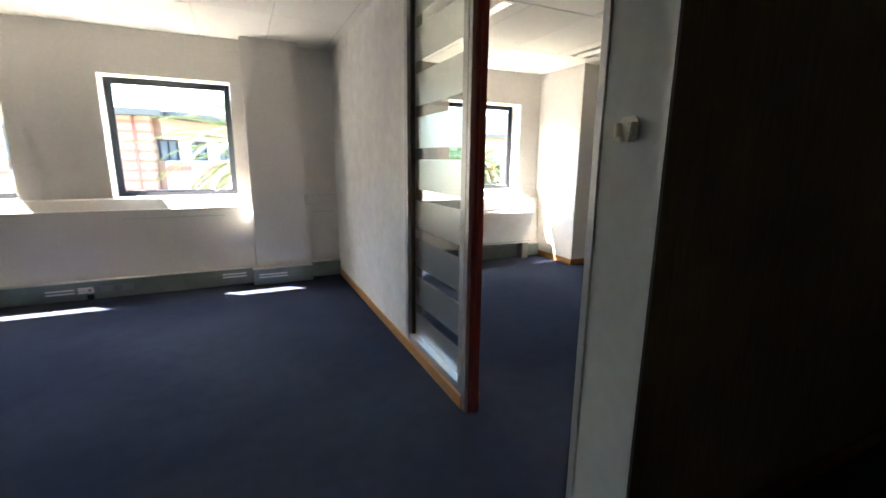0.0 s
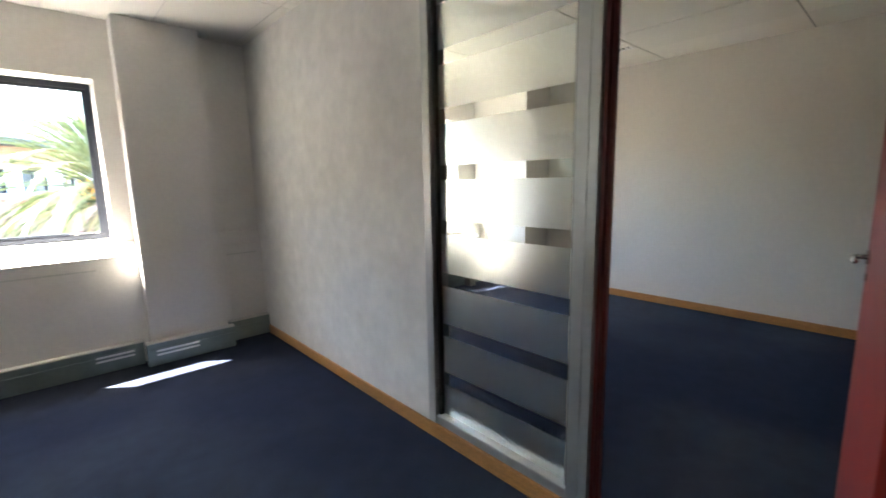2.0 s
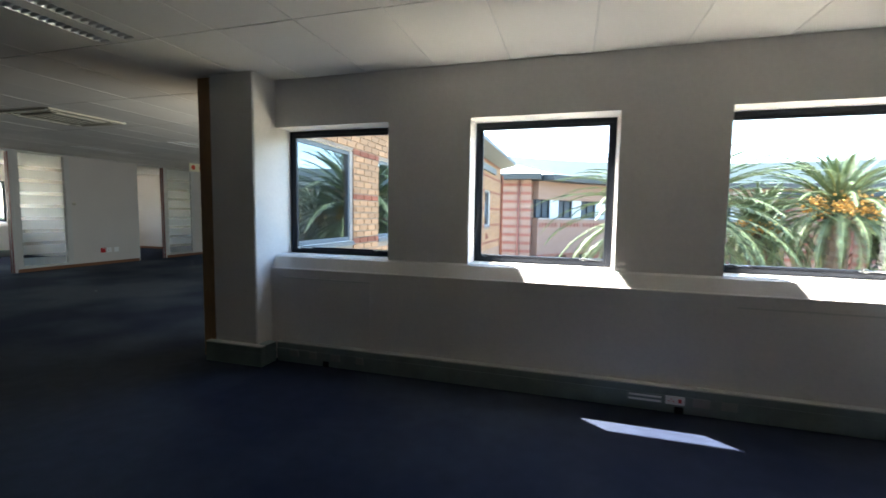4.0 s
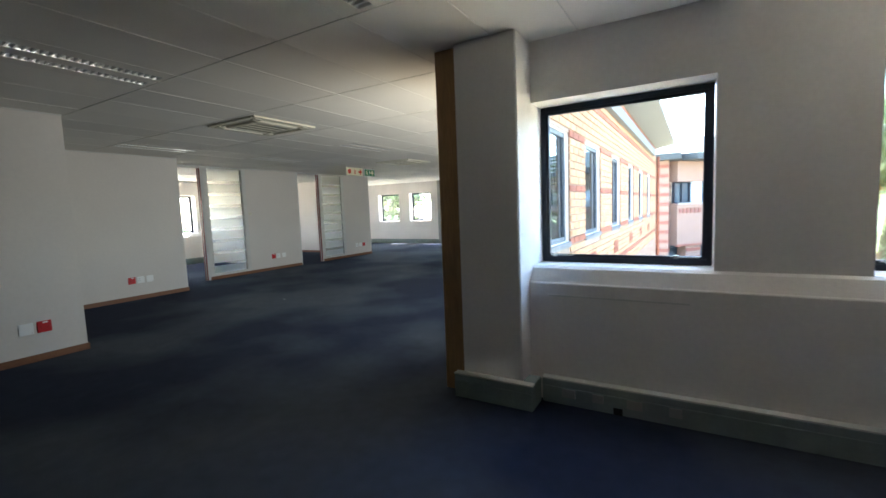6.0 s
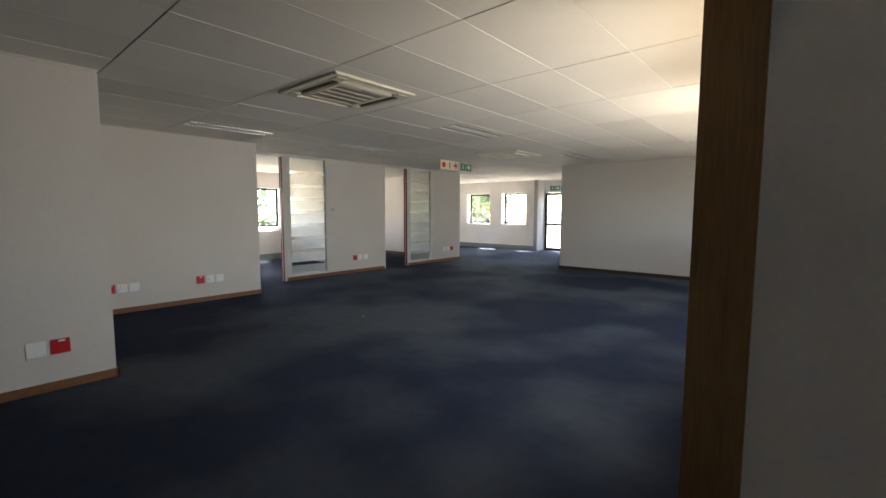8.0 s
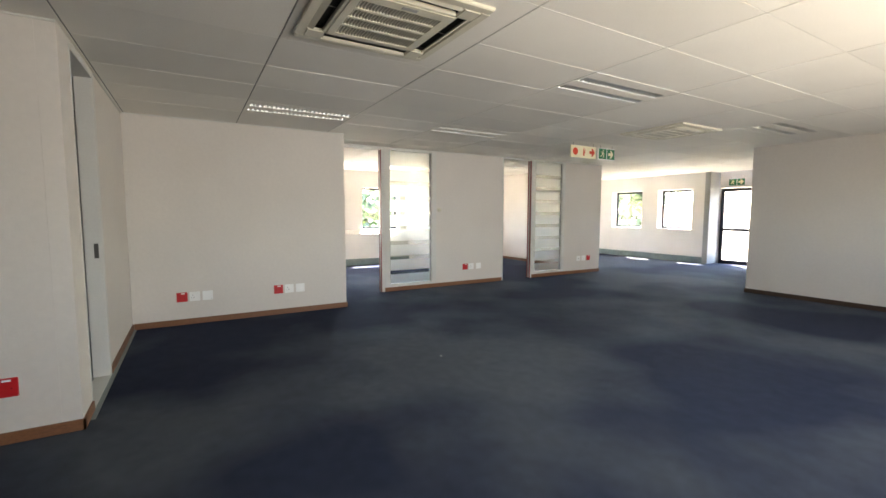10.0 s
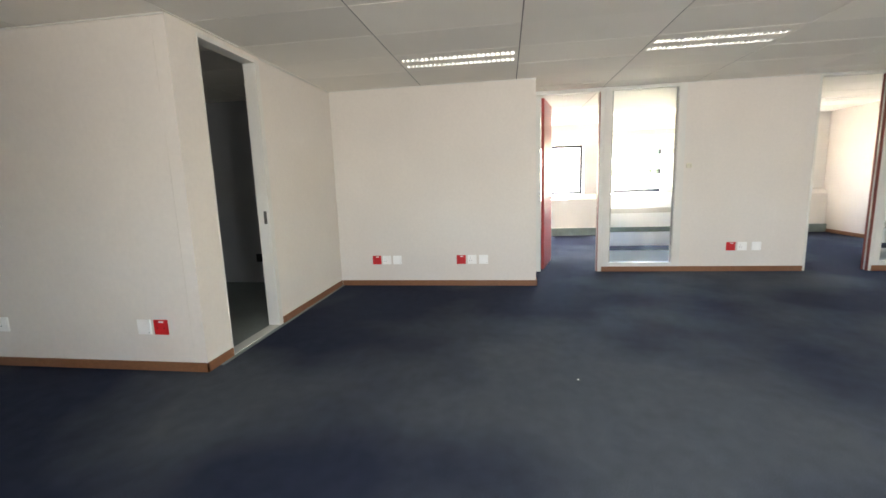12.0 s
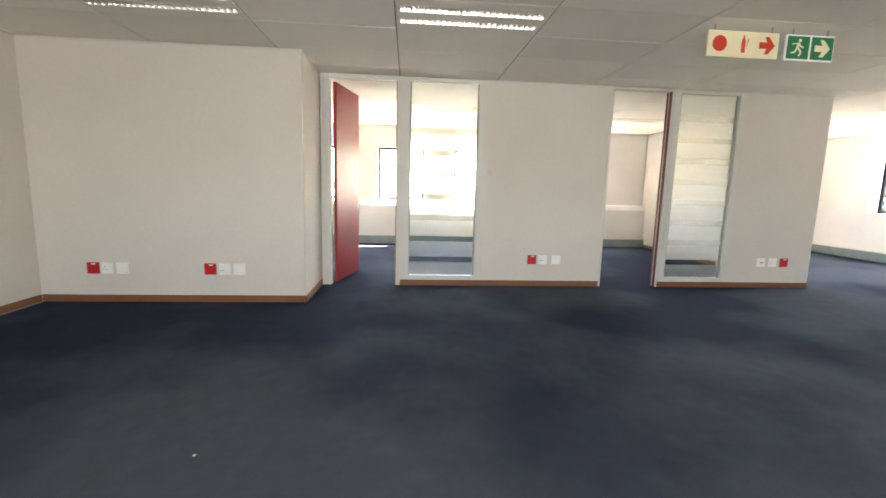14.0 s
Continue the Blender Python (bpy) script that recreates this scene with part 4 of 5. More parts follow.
# ---- hanging signs ----
def sign(name, y0, width, panels, label, frame_mat, at, turn=0):
    """Thin box sign hanging from the ceiling; panels: (colour, pictogram, its colour); drawn on both faces."""
    e = empty(name, label, "sign", at)
    part("body", boxes((-0.011, 0.011, 0, width, -0.19, 0.0)), frame_mat, e, bevel=0.002)
    part("hanger", boxes((-0.002, 0.002, 0.05, 0.06, 0.0, 0.055)), M_STEEL, e)
    part("hanger", boxes((-0.002, 0.002, width - 0.06, width - 0.05, 0.0, 0.055)), M_STEEL, e)
    n = len(panels)
    pw = width / n
    for k, (col, pic, pc) in enumerate(panels):
        a = k * pw
        c = a + pw / 2
        pn = part("panel", boxes((0.0112, 0.0125, a + 0.008, a + pw - 0.008, -0.178, -0.012)), col, e)
        bm = bmesh.new()
        if pic == "disc":
            prism(bm, disc_outline(c, -0.095, 0.058, 24), "x", 0.0126, 0.0138)
        elif pic == "bottle":
            prism(bm, [(c - 0.016, -0.155), (c + 0.016, -0.155), (c + 0.016, -0.07), (c + 0.006, -0.045), (c + 0.006, -0.03), (c - 0.006, -0.03), (c - 0.006, -0.045), (c - 0.016, -0.07)], "x", 0.0126, 0.0138)
            prism(bm, [(c + 0.024, -0.11), (c + 0.03, -0.11), (c + 0.04, -0.05), (c + 0.034, -0.05)], "x", 0.0126, 0.0138)
        elif pic == "arrow":
            prism(bm, [(c - 0.062, -0.118), (c + 0.0, -0.118), (c - 0.02, -0.158), (c + 0.012, -0.158), (c + 0.066, -0.095), (c + 0.012, -0.032), (c - 0.02, -0.032), (c + 0.0, -0.072), (c - 0.062, -0.072)], "x", 0.0126, 0.0138)
        elif pic == "runner":
            prism(bm, disc_outline(c + 0.012, -0.042, 0.012, 10), "x", 0.0126, 0.0138)
            for q in ([(-0.018, -0.10), (0.006, -0.10), (0.016, -0.058), (-0.008, -0.058)], [(-0.05, -0.082), (-0.044, -0.072), (-0.004, -0.068), (-0.010, -0.06), (-0.05, -0.066)], [(0.01, -0.07), (0.046, -0.09), (0.042, -0.10), (0.006, -0.082)], [(-0.006, -0.10), (0.014, -0.10), (0.034, -0.128), (0.018, -0.16), (0.006, -0.156), (0.018, -0.13)], [(-0.018, -0.10), (0.0, -0.10), (-0.02, -0.136), (-0.056, -0.142), (-0.056, -0.130), (-0.028, -0.124)]):
                prism(bm, [(c + u, v) for u, v in q], "x", 0.0126, 0.0138)
        part("pictogram", bm, pc, pn)
    e.rotation_euler.z = radians(turn)
    return e


SX = -10.58
sign("fire_equipment_sign", 0, 0.575, [(M_SIGNW, "disc", M_SIGNR), (M_SIGNW, "bottle", M_SIGNR), (M_SIGNW, "arrow", M_SIGNR)], "ivory fire equipment sign with red symbols hanging from the ceiling", M_SIGNW, (SX, 10.113, H - 0.045))
sign("exit_sign", 0, 0.40, [(M_SIGNG, "runner", M_SIGNW), (M_SIGNG, "arrow", M_SIGNW)], "green running figure exit sign hanging from the ceiling", M_WHITE, (SX, 10.75, H - 0.045))
sign("exit_sign", 0, 0.40, [(M_SIGNG, "runner", M_SIGNW), (M_SIGNG, "arrow", M_SIGNW)], "green exit sign above the far glazed door", M_WHITE, (-11.5, 17.485, 2.31), -90)
bpy.data.objects["exit_sign.001"].location = (-11.85, 17.484, 2.31)


# ---- wall outlets ----
def outlet(kind):
    """Square wall plate facing +x, lower corner at the origin, running along +y."""
    red = kind == "red"
    names = {"red": "red dedicated power outlet on the wall", "white": "white power outlet on the wall", "blank": "white blank cover plate on the wall", "switch": "white data outlet on the wall"}
    e = empty("wall_outlet", names[kind], "outlet", group="wall outlets")
    mt = M_SRED if red else M_WHITE
    pl = part("plate", boxes((0.0, 0.010, 0, 0.115, 0, 0.115)), mt, e, bevel=0.003)
    if red:
        part("rocker", boxes((0.0095, 0.0135, 0.045, 0.085, 0.094, 0.106)), M_WHITE, pl, "pale rocker switch", 0.001)
        for a, b in ((0.03, 0.052), (0.085, 0.052)):
            bm = bmesh.new()
            prism(bm, disc_outline(a, b, 0.0035, 8), "x", 0.0095, 0.0108)
            part("pin_hole", bm, M_HOLE, pl)
    elif kind == "white":
        part("rocker", boxes((0.0095, 0.0135, 0.078, 0.098, 0.06, 0.09)), M_WHITE, pl, "", 0.001)
        for a, b in ((0.035, 0.075), (0.022, 0.045), (0.048, 0.045)):
            bm = bmesh.new()
            prism(bm, disc_outline(a, b, 0.0045, 8), "x", 0.0095, 0.0108)
            part("pin_hole", bm, M_HOLE, pl)
    elif kind == "switch":
        part("jack", boxes((0.0095, 0.0125, 0.04, 0.058, 0.045, 0.063)), M_GREYM, pl)
        part("jack", boxes((0.0095, 0.0125, 0.066, 0.084, 0.045, 0.063)), M_GREYM, pl)
    else:
        part("screw", boxes((0.0095, 0.0112, 0.095, 0.102, 0.012, 0.019)), M_GREYM, pl)
    return e


proto = {}
for kind, x, y in (("red", BX, 4.71), ("white", BX, 4.845), ("blank", BX, 4.985), ("red", BX, 5.825), ("white", BX, 5.965), ("blank", BX, 6.11),
                   ("red", CX, 9.385), ("white", CX, 9.525), ("blank", CX, 9.70), ("switch", CX, 12.50), ("white", CX, 12.665), ("red", CX, 12.825),
                   ("blank", -9.08, 3.722), ("red", -9.08, 3.862), ("white", -9.08, 2.455), ("blank", -9.08, 2.325), ("red", -9.08, 2.185)):
    m = pose(x, y, 0.285)
    if kind in proto:
        copy_thing(proto[kind], m)
    else:
        proto[kind] = outlet(kind)
        proto[kind].matrix_basis = m
remote_holder(8.86, 1.40, CX, 1, "small cream remote control cradle on the office partition")
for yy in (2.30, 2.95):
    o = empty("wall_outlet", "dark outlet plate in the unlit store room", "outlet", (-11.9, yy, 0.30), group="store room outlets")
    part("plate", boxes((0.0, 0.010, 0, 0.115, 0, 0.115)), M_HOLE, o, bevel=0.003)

bm = bmesh.new()
slab(bm, [(-9.158, 6.921), (-9.143, 6.923), (-9.145, 6.934), (-9.155, 6.932)], 0.0008, 0.0035)
tagged(finish("paper_scrap", bm, M_WHITE), "tiny white paper scrap lying on the worn carpet", "litter")

# ---- outside: ground, palms, neighbouring wings ----
GZ = -3.6
structure("ground", boxes((-400, 400, -300, 600, GZ - 0.5, GZ)), M_GROUND, "planted courtyard ground reaching the horizon", "ground")


def frond(rng, length, lift, azim, droop):
    """Points of one arching palm rib, from the crown centre outwards."""
    pts = []
    n = 12
    x, z, a = 0.0, 0.0, lift
    step = length / n
    for i in range(n + 1):
        pts.append(Vector((x * math.cos(azim), x * math.sin(azim), z)))
        x += step * math.cos(a)
        z += step * math.sin(a)
        a -= droop / n * (0.6 + 0.9 * i / n)
    return pts


def palm(name, seed, reach, height, label, fruit=()):
    rng = random.Random(seed)
    e = empty(name, label, "palm tree")
    bm = bmesh.new()
    fat = 0.35 + min(reach, 4.0) / 4.5
    zs = [k / 16 * height for k in range(17)]
    tube(bm, [(0.03 * math.sin(k), 0.03 * math.cos(k * 1.3), z) for k, z in enumerate(zs)], [(0.42 - 0.10 * z / height + 0.03 * (k % 2)) * fat for k, z in enumerate(zs)], 14)
    for k in range(90):
        a, z = k * 2.4, height * (0.55 + 0.45 * k / 90)
        c = Vector((0.34 * fat * math.cos(a), 0.34 * fat * math.sin(a), z))
        u = Vector((-math.sin(a), math.cos(a), 0)) * 0.07
        o = Vector((math.cos(a), math.sin(a), 0)) * 0.12
        v = [bm.verts.new(p) for p in (c - u, c + u, c + u * 0.6 + o + Vector((0, 0, 0.14)), c - u * 0.6 + o + Vector((0, 0, 0.14)))]
        bm.faces.new(v)
    part("trunk", bm, M_TRUNKP, e)
    leaf = bmesh.new()
    rib = bmesh.new()
    count = int(60 + 20 * reach)
    for k in range(count):
        q = (k + 0.5) / count
        azim = k * 2.39996 + rng.uniform(-0.2, 0.2)
        lift = radians(86 - 104 * q + rng.uniform(-7, 7))
        droop = radians(34 + 88 * q + rng.uniform(-14, 14))
        L = reach * rng.uniform(0.9, 1.1) * (0.62 + 0.36 * min(1.0, q * 2.0))
        pts = [p + Vector((0, 0, height + 0.1 - 0.3 * q)) for p in frond(rng, L, lift, azim, droop)]
        side = Vector((-math.sin(azim), math.cos(azim), 0))
        for i, (a, b) in enumerate(zip(pts, pts[1:])):
            w0 = 0.016 * (1 - 0.7 * i / len(pts))
            vs = [rib.verts.new(p) for p in (a - side * w0, a + side * w0, b + side * w0 * 0.9, b - side * w0 * 0.9)]
            rib.faces.new(vs)
        per = 11
        for i in range(1, len(pts) - 1):
            d = (pts[i + 1] - pts[i])
            dn = d.normalized()
            up = side.cross(d).normalized()
            if up.z < 0:
                up = -up
            for s in range(per):
                u = (i + s / per) / (len(pts) - 1)
                p = pts[i] + d * (s / per)
                ll = (0.06 + 0.068 * reach) * math.sin(math.pi * min(1, 0.16 + 0.84 * u)) ** 0.6 * rng.uniform(0.75, 1.1) + 0.03
                for sg in (-1, 1):
                    tip = p + side * sg * ll * rng.uniform(0.45, 0.65) + dn * ll * rng.uniform(0.65, 0.9) + up * ll * (0.28 - 0.40 * u + rng.uniform(-0.12, 0.12)) + Vector((0, 0, -0.10 * ll))
                    wd = dn * (0.004 + 0.0017 * reach)
                    mid = p * 0.5 + tip * 0.5 + up * 0.015
                    vs = [leaf.verts.new(c) for c in (p - wd * 0.6, p + wd * 0.6, mid + wd, tip, mid - wd)]
                    leaf.faces.new(vs)
    part("crown", leaf, M_FROND, e, "dense arching feather fronds")
    part("ribs", rib, M_RACHIS, e)
    for a in fruit:
        bm = bmesh.new()
        c0 = Vector((math.cos(a), math.sin(a), 0)) * 0.78 + Vector((0, 0, height + 0.10))
        tube(bm, [(0, 0, height + 0.2), tuple(c0 * 0.5 + Vector((0, 0, height * 0.5 + 0.22))), tuple(c0)], 0.02, 5)
        for q in range(120):
            c = c0 + Vector((rng.gauss(0, 0.16), rng.gauss(0, 0.16), rng.gauss(0, 0.16)))
            bmesh.ops.create_icosphere(bm, subdivisions=1, radius=rng.uniform(0.03, 0.05), matrix=Matrix.Translation(c))
        part("fruit_cluster", bm, M_FRUIT, e, "orange date fruit cluster")
    return e


p1 = palm("date_palm", 3, 5.2, 4.75, "tall date palm with arching green fronds and orange fruit", (3.75, 5.45, 1.2))
p1.matrix_basis = pose(1.68, 19.4, GZ)
p2 = palm("date_palm", 8, 2.75, 5.25, "date palm with drooping fronds and orange fruit", (3.6, 4.5, 5.4))
p2.matrix_basis = pose(6.05, 18.2, GZ)
p3 = palm("date_palm", 14, 2.6, 4.5, "shorter date palm with arching fronds beside taller ones", (3.9, 5.0))
p3.matrix_basis = pose(4.9, 20.7, GZ)
copy_thing(p3, pose(12.5, 21.5, GZ - 0.3, 0, 0, 140))
copy_thing(p2, pose(15.0, 19.0, GZ - 0.5, 0, 0, 300))

# second wing, seen over the courtyard
wg = empty("banded_wing", "pink and red banded brick corner block of the same building", "building", (-4.9, 23.2, GZ))
part("wall", boxes((-1.5, 1.30, -1.85, 1.6, 0, 6.5)), M_PINK, wg)
for k in range(17):
    z = 0.30 + 0.37 * k
    for x0, x1 in ((-1.52, 0.70), (0.86, 1.316)):
        part("brick_band", boxes((x0, x1, -1.866, 1.616, z, z + 0.13)), M_BAND, wg, "red brick band")
part("roof", boxes((-2.0, 1.75, -2.4, 2.1, 6.5, 6.74)), M_EAVE, wg, "dark grey eave")
bm = bmesh.new()
tube(bm, [(0.78, -1.92, 0), (0.78, -1.92, 6.5)], 0.05, 8)
part("downpipe", bm, M_BAND, wg, smooth=True)
copy_thing(wg, pose(9.6, 26.2, GZ - 0.6, 0, 0, -25))


def arc_point(t, off=0.0):
    """Plan of the curved wing: t from 0 to 1, off metres behind its front."""
    c, r = Vector((9.0, 14.2)), 14.5 + off
    a = radians(148 - 112 * t)
    return c.x + r * math.cos(a), c.y + r * math.sin(a)


cw = empty("curved_wing", "long curved brick wing with a band of windows and metal roof", "building", (*arc_point(0.3), GZ))
cw_back = Matrix.Translation((*arc_point(0.3), GZ)).inverted()


def arc_strip(bm, z0, z1, off0, off1, t0=0.0, t1=1.0, n=60):
    for i in range(n):
        a, b = t0 + (t1 - t0) * i / n, t0 + (t1 - t0) * (i + 1) / n
        q = [arc_point(a, off0), arc_point(b, off0), arc_point(b, off1), arc_point(a, off1)]
        slab(bm, q, z0, z1)


def cpart(name, bm, mat, label=""):
    p = part(name, bm, mat, cw, label)
    p.matrix_parent_inverse = cw_back
    return p


bm = bmesh.new()
arc_strip(bm, -0.50, 1.22, 0.0, 0.5)
arc_strip(bm, 2.08, 2.90, 0.0, 0.5)
cpart("wall", bm, M_PINK)
bm = bmesh.new()
arc_strip(bm, 1.16, 1.222, -0.05, 0.1)
cpart("stone_band", bm, M_CONC, "pale sill band")
bm = bmesh.new()
arc_strip(bm, -0.55, -0.47, -0.02, 0.1)
cpart("brick_band", bm, M_BAND, "red brick band")
bm = bmesh.new()
arc_strip(bm, 2.90, 3.16, -0.8, 1.0)
cpart("eave", bm, M_EAVE, "dark curved eave")
bm = bmesh.new()
for i in range(60):
    a, b = i / 60, (i + 1) / 60
    q0, q1, q2, q3 = arc_point(a, -0.8), arc_point(b, -0.8), arc_point(b, 6.5), arc_point(a, 6.5)
    vs = [bm.verts.new((*q0, 3.164)), bm.verts.new((*q1, 3.164)), bm.verts.new((*q2, 5.0)), bm.verts.new((*q3, 5.0))]
    bm.faces.new(vs)
cpart("roof", bm, M_ROOF, "blue-grey metal roof")
NW = 18
for i in range(NW):
    t0, u = i / NW, 1.0 / NW
    bm = bmesh.new()
    arc_strip(bm, 1.22, 2.08, 0.22, 0.28, t0 + 0.02 * u, t0 + 0.64 * u, 3)
    win = cpart("window", bm, M_DARKGL, "dark window")
    bm = bmesh.new()
    for a, b in ((0.02, 0.055), (0.31, 0.345), (0.605, 0.64)):
        arc_strip(bm, 1.27, 2.03, 0.16, 0.21, t0 + a * u, t0 + b * u, 1)
    arc_strip(bm, 2.03, 2.08, 0.16, 0.21, t0 + 0.02 * u, t0 + 0.64 * u, 3)
    arc_strip(bm, 1.22, 1.27, 0.16, 0.21, t0 + 0.02 * u, t0 + 0.64 * u, 3)
    cpart("window_frame", bm, M_BLACK, "dark window frame")
    bm = bmesh.new()
    arc_strip(bm, 1.22, 2.08, 0.10, 0.45, t0 + 0.64 * u, t0 + 1.02 * u, 1)
    cpart("mullion_pier", bm, M_PIERB, "pale blue-grey pier")
    for k in range(6):
        bm = bmesh.new()
        arc_strip(bm, 0.80, 1.00, -0.03, 0.05, t0 + (0.06 + 0.15 * k) * u, t0 + (0.15 + 0.15 * k) * u, 1)
        cpart("vent_block", bm, M_BAND)
    bm = bmesh.new()
    arc_strip(bm, GZ, -0.50, 0.1, 0.5, t0 + 0.45 * u, t0 + 1.0 * u, 1)
    cpart("brick_pier", bm, M_PINK, "banded brick pier")
    for z in (-0.80, -1.15, -1.50, -1.85, -2.20):
        bm = bmesh.new()
        arc_strip(bm, z, z + 0.14, 0.085, 0.11, t0 + 0.45 * u, t0 + 1.0 * u, 1)
        cpart("brick_band", bm, M_BAND, "red brick band")
bm = bmesh.new()
arc_strip(bm, GZ, -0.50, 0.6, 0.7)
cpart("glazing", bm, M_DARKGL, "dark ground floor glazing")

# both far wings stand some 35 m off, beyond the palms
pivot = Matrix.Translation((-1.8, 1.96, 1.338))
grow = pivot @ Matrix.Scale(1.75, 4) @ pivot.inverted()
for ob in (wg, cw):
    ob.matrix_basis = grow @ Matrix.Translation(ob.location)

# eave and lower wall of the near facade
prof = bmesh.new()
prism(prof, [(FX - 0.01, 3.13), (-4.0, 3.27), (-4.0, 3.36), (-6.2, 4.9), (-6.2, 3.161), (FX - 0.01, 3.161)], "y", 5.58, 19.2)
structure("roof_eave", prof, M_SOFFIT, "grey overhanging eave of the brick wing", "roof")
structure("wall_facade_low", boxes((-4.86, FX + 0.03, 5.58, 18.9, GZ, 0.14)), M_PINK, "lower brick wall of the wing", "wall")
structure("wall_block_low", boxes((-4.38, 5.4, 5.2, WY + 0.285, GZ, -0.001)), M_PINK, "outer brick wall below the windows", "wall")
bm = bmesh.new()
tube(bm, [(FX + 0.10, 18.8, GZ), (FX + 0.10, 18.8, 2.85)], 0.05, 10)
tagged(finish("downpipe", bm, M_BRICKR, smooth=True), "terracotta painted rainwater downpipe", "downpipe")


def tree_clump(name, seed, at, size, label, n=700):
    rng = random.Random(seed)
    e = empty(name, label, "tree", at)
    bm = bmesh.new()
    tube(bm, [(0, 0, 0), (0.1, 0, size * 0.4), (0.0, 0.1, size * 0.7)], [0.25, 0.2, 0.1], 8)
    for k in range(5):
        a = k * 1.26
        tube(bm, [(0, 0, size * 0.35), (size * 0.2 * math.cos(a), size * 0.2 * math.sin(a), size * 0.65)], [0.1, 0.04], 6)
    part("trunk", bm, M_TRUNKP, e)
    bm = bmesh.new()
    lobes = [(rng.uniform(-0.35, 0.35) * size, rng.uniform(-0.35, 0.35) * size, size * rng.uniform(0.5, 0.95), size * rng.uniform(0.14, 0.26)) for _ in range(11)]
    for _ in range(n * 3):
        lx, ly, lz, lr = rng.choice(lobes)
        d = Vector((rng.gauss(0, 1), rng.gauss(0, 1), rng.gauss(0, 1))).normalized()
        c = Vector((lx, ly, lz)) + d * lr * rng.uniform(0.6, 1.08)
        u = d.orthogonal().normalized() * size * 0.026
        w = d.cross(u).normalized() * size * 0.020
        tw = Vector((rng.uniform(-1, 1), rng.uniform(-1, 1), rng.uniform(-1, 1))) * size * 0.012
        bm.faces.new([bm.verts.new(c + v) for v in (-u - w + tw, u - w, u + w - tw, -u + w)])
    part("crown", bm, M_LEAF, e, "uneven leafy crown")
    return e


trees = [tree_clump("tree", 21, (12.0, 25.2, GZ), 5.6, "green leafy tree beyond the courtyard"), tree_clump("tree", 22, (-34, 9, GZ), 3.3, "green leafy tree outside the offices")]
for x, y, size in ((-25.0, 31, 1.25), (-38, 16, 1.1), (-43, 21, 1.2)):
    copy_thing(trees[0], pose(x, y, GZ, 0, 0, x * 41) @ Matrix.Scale(size, 4))
for at in ((17.0, 21.5), (17.5, 16), (17, 11), (14, 12)):
    copy_thing(trees[0], pose(at[0], at[1], GZ - 0.8, 0, 0, at[0] * 37))
for at in ((-36, 14), (-33, 3), (-40, 20), (-30, 38), (-26, 40)):
    copy_thing(trees[1], pose(at[0], at[1], GZ - 0.2, 0, 0, at[1] * 31))

# ---- facade bricks ----
BL, BH, JT = 0.222, 0.073, 0.010
RED_ROWS = {3, 10, 17, 24, 30, 36}
Z_START = 0.10


def brick_mesh(name, length, mat):
    bm = bmesh.new()
    c = 0.003
    x0, x1 = 0.0, 0.022
    vs_b = [bm.verts.new(p) for p in ((x0, 0, 0), (x0, length, 0), (x0, length, BH), (x0, 0, BH))]
    vs_f = [bm.verts.new(p) for p in ((x1, c, c), (x1, length - c, c), (x1, length - c, BH - c), (x1, c, BH - c))]
    bm.faces.new(vs_f)
    for i in range(4):
        bm.faces.new((vs_b[i], vs_b[(i + 1) % 4], vs_f[(i + 1) % 4], vs_f[i]))
    bmesh.ops.recalc_face_normals(bm, faces=bm.faces)
    me = bpy.data.meshes.new(name)
    bm.to_mesh(me)
    bm.free()
    me.materials.append(mat)
    return me


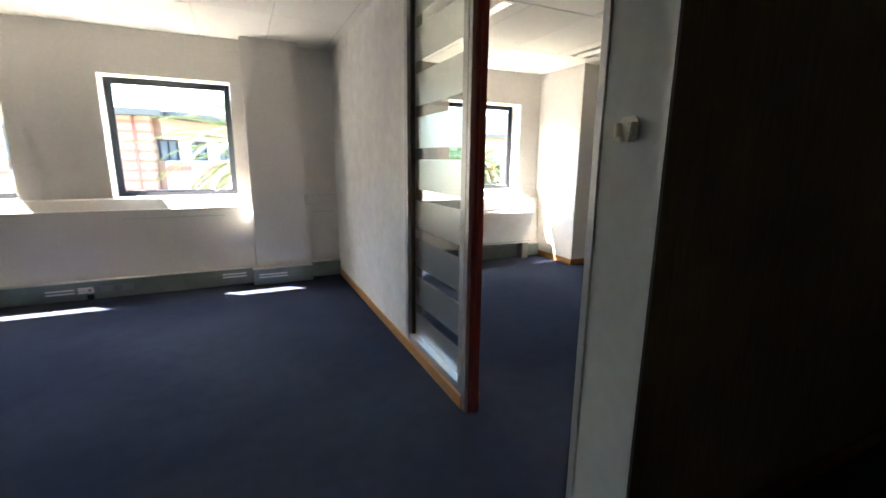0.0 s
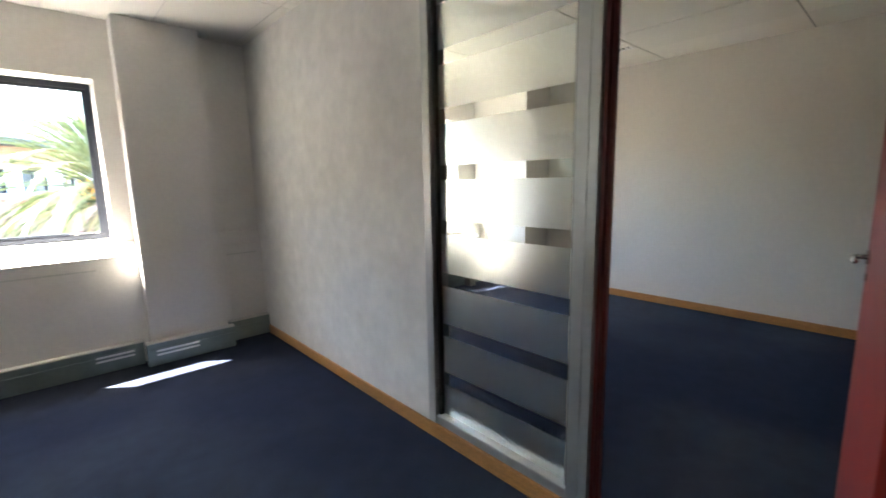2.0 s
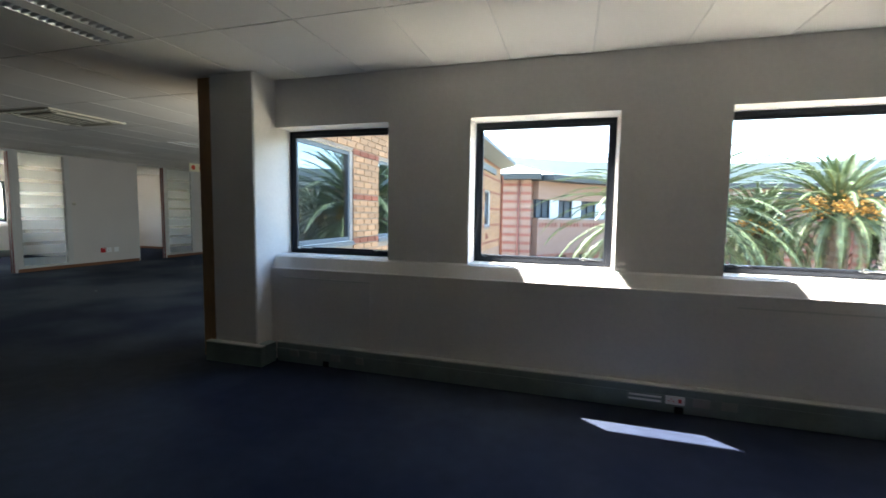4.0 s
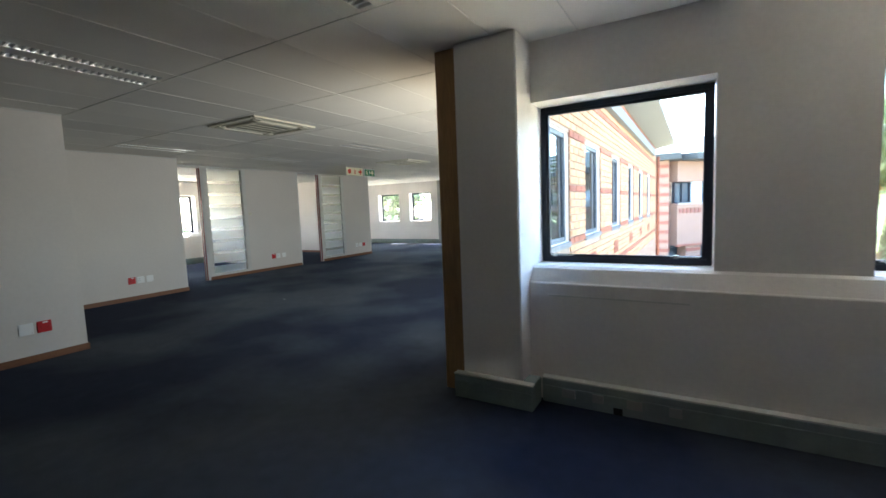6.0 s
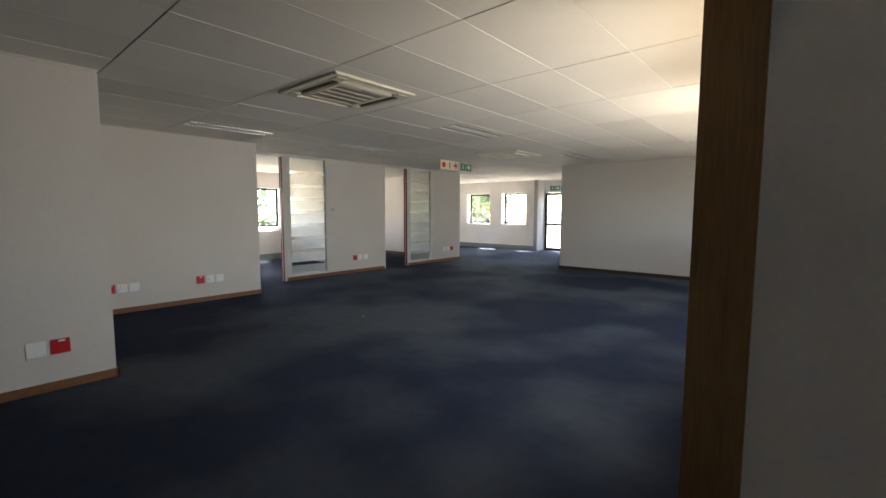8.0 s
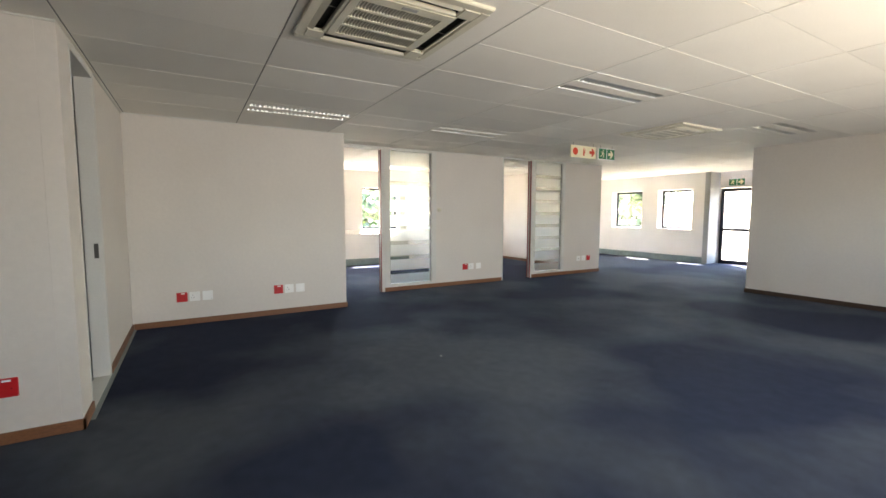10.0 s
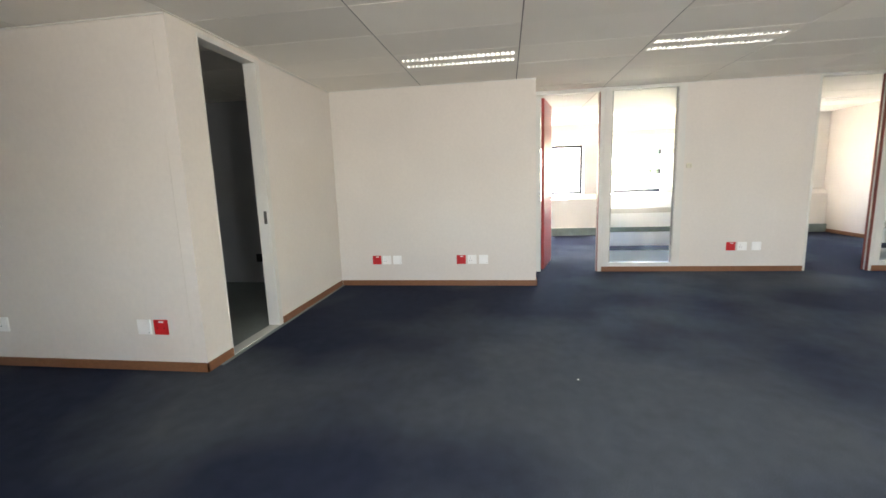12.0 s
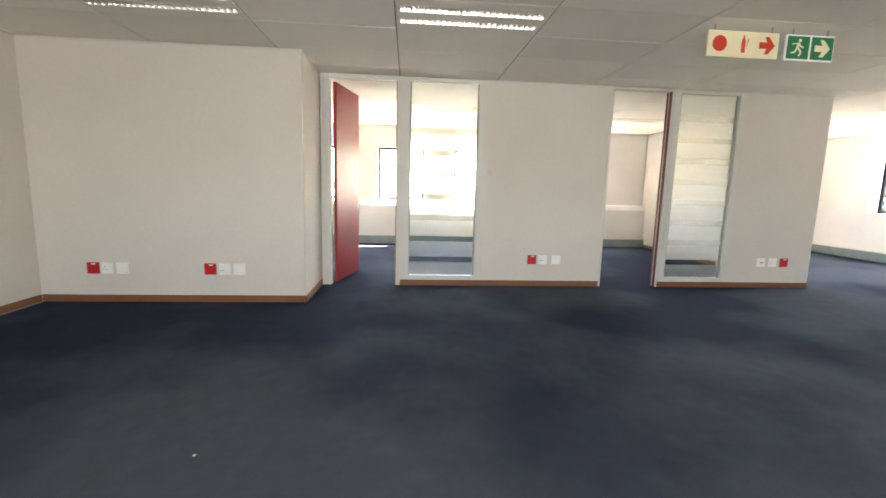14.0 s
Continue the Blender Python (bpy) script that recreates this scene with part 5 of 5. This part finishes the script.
mortar = structure("facade_mortar", bmesh.new(), M_MORTAR, "mortar bed of the brick facade", "wall")
mb = bmesh.new()
wall_along_y(mb, FX + 0.0005, FX + 0.010, 5.58, 18.9, [(a, b, FZ0 - 0.06, FZ1) for a, b in FACADE_WINDOWS], z0=Z_START, z1=3.16)
mb.to_mesh(mortar.data)
mb.free()
cache = {}
far = {M_BRICK: bmesh.new(), M_BRICKR: bmesh.new()}
placed = 0
rng = random.Random(5)
for row in range(37):
    z = Z_START + row * (BH + JT)
    y = 5.585 - (0.116 if row % 2 else 0.0)
    soldier_zone = FZ1 - 0.01 < z < FZ1 + 0.16
    while y < 18.9:
        a, b = max(y, 5.585), min(y + BL, 18.9)
        pieces = [(a, b)]
        if z + BH > FZ0 - 0.06 and z < FZ1:
            for w0, w1 in FACADE_WINDOWS:
                nxt = []
                for p, q in pieces:
                    if q <= w0 or p >= w1:
                        nxt.append((p, q))
                    else:
                        if p < w0:
                            nxt.append((p, w0))
                        if q > w1:
                            nxt.append((w1, q))
                pieces = nxt
        mat = M_BRICKR if row in RED_ROWS else M_BRICK
        for p, q in pieces:
            if q - p < 0.02:
                continue
            if p < 8.3 and z > 0.75 and placed < 300:
                key = (round(q - p, 2), mat.name)
                if key not in cache:
                    cache[key] = brick_mesh("brick", q - p, mat)
                ob = new("brick", cache[key])
                ob.location = (FX + 0.002 + rng.uniform(-0.001, 0.001), p, z)
                ob.parent = mortar
                placed += 1
            else:
                bmf = far[mat]
                v = [bmf.verts.new(c) for c in ((FX + 0.003, p, z), (FX + 0.003, q, z), (FX + 0.003, q, z + BH), (FX + 0.003, p, z + BH), (FX + 0.024, p + 0.003, z + 0.003), (FX + 0.024, q - 0.003, z + 0.003), (FX + 0.024, q - 0.003, z + BH - 0.003), (FX + 0.024, p + 0.003, z + BH - 0.003))]
                bmf.faces.new(v[4:])
                for i in range(4):
                    bmf.faces.new((v[i], v[(i + 1) % 4], v[4 + (i + 1) % 4], v[4 + i]))
        y += BL + JT
for mat, bmf in far.items():
    tagged(part("brick_courses", bmf, mat, mortar), kind="stuff")
for w0, w1 in FACADE_WINDOWS:
    for k in range(3):
        c = w0 + 0.2 + 0.16 * k
        pb = part("vent_brick", boxes((FX + 0.02, FX + 0.032, c, c + 0.11, 0.52, 0.72)), M_BRICKR, mortar)
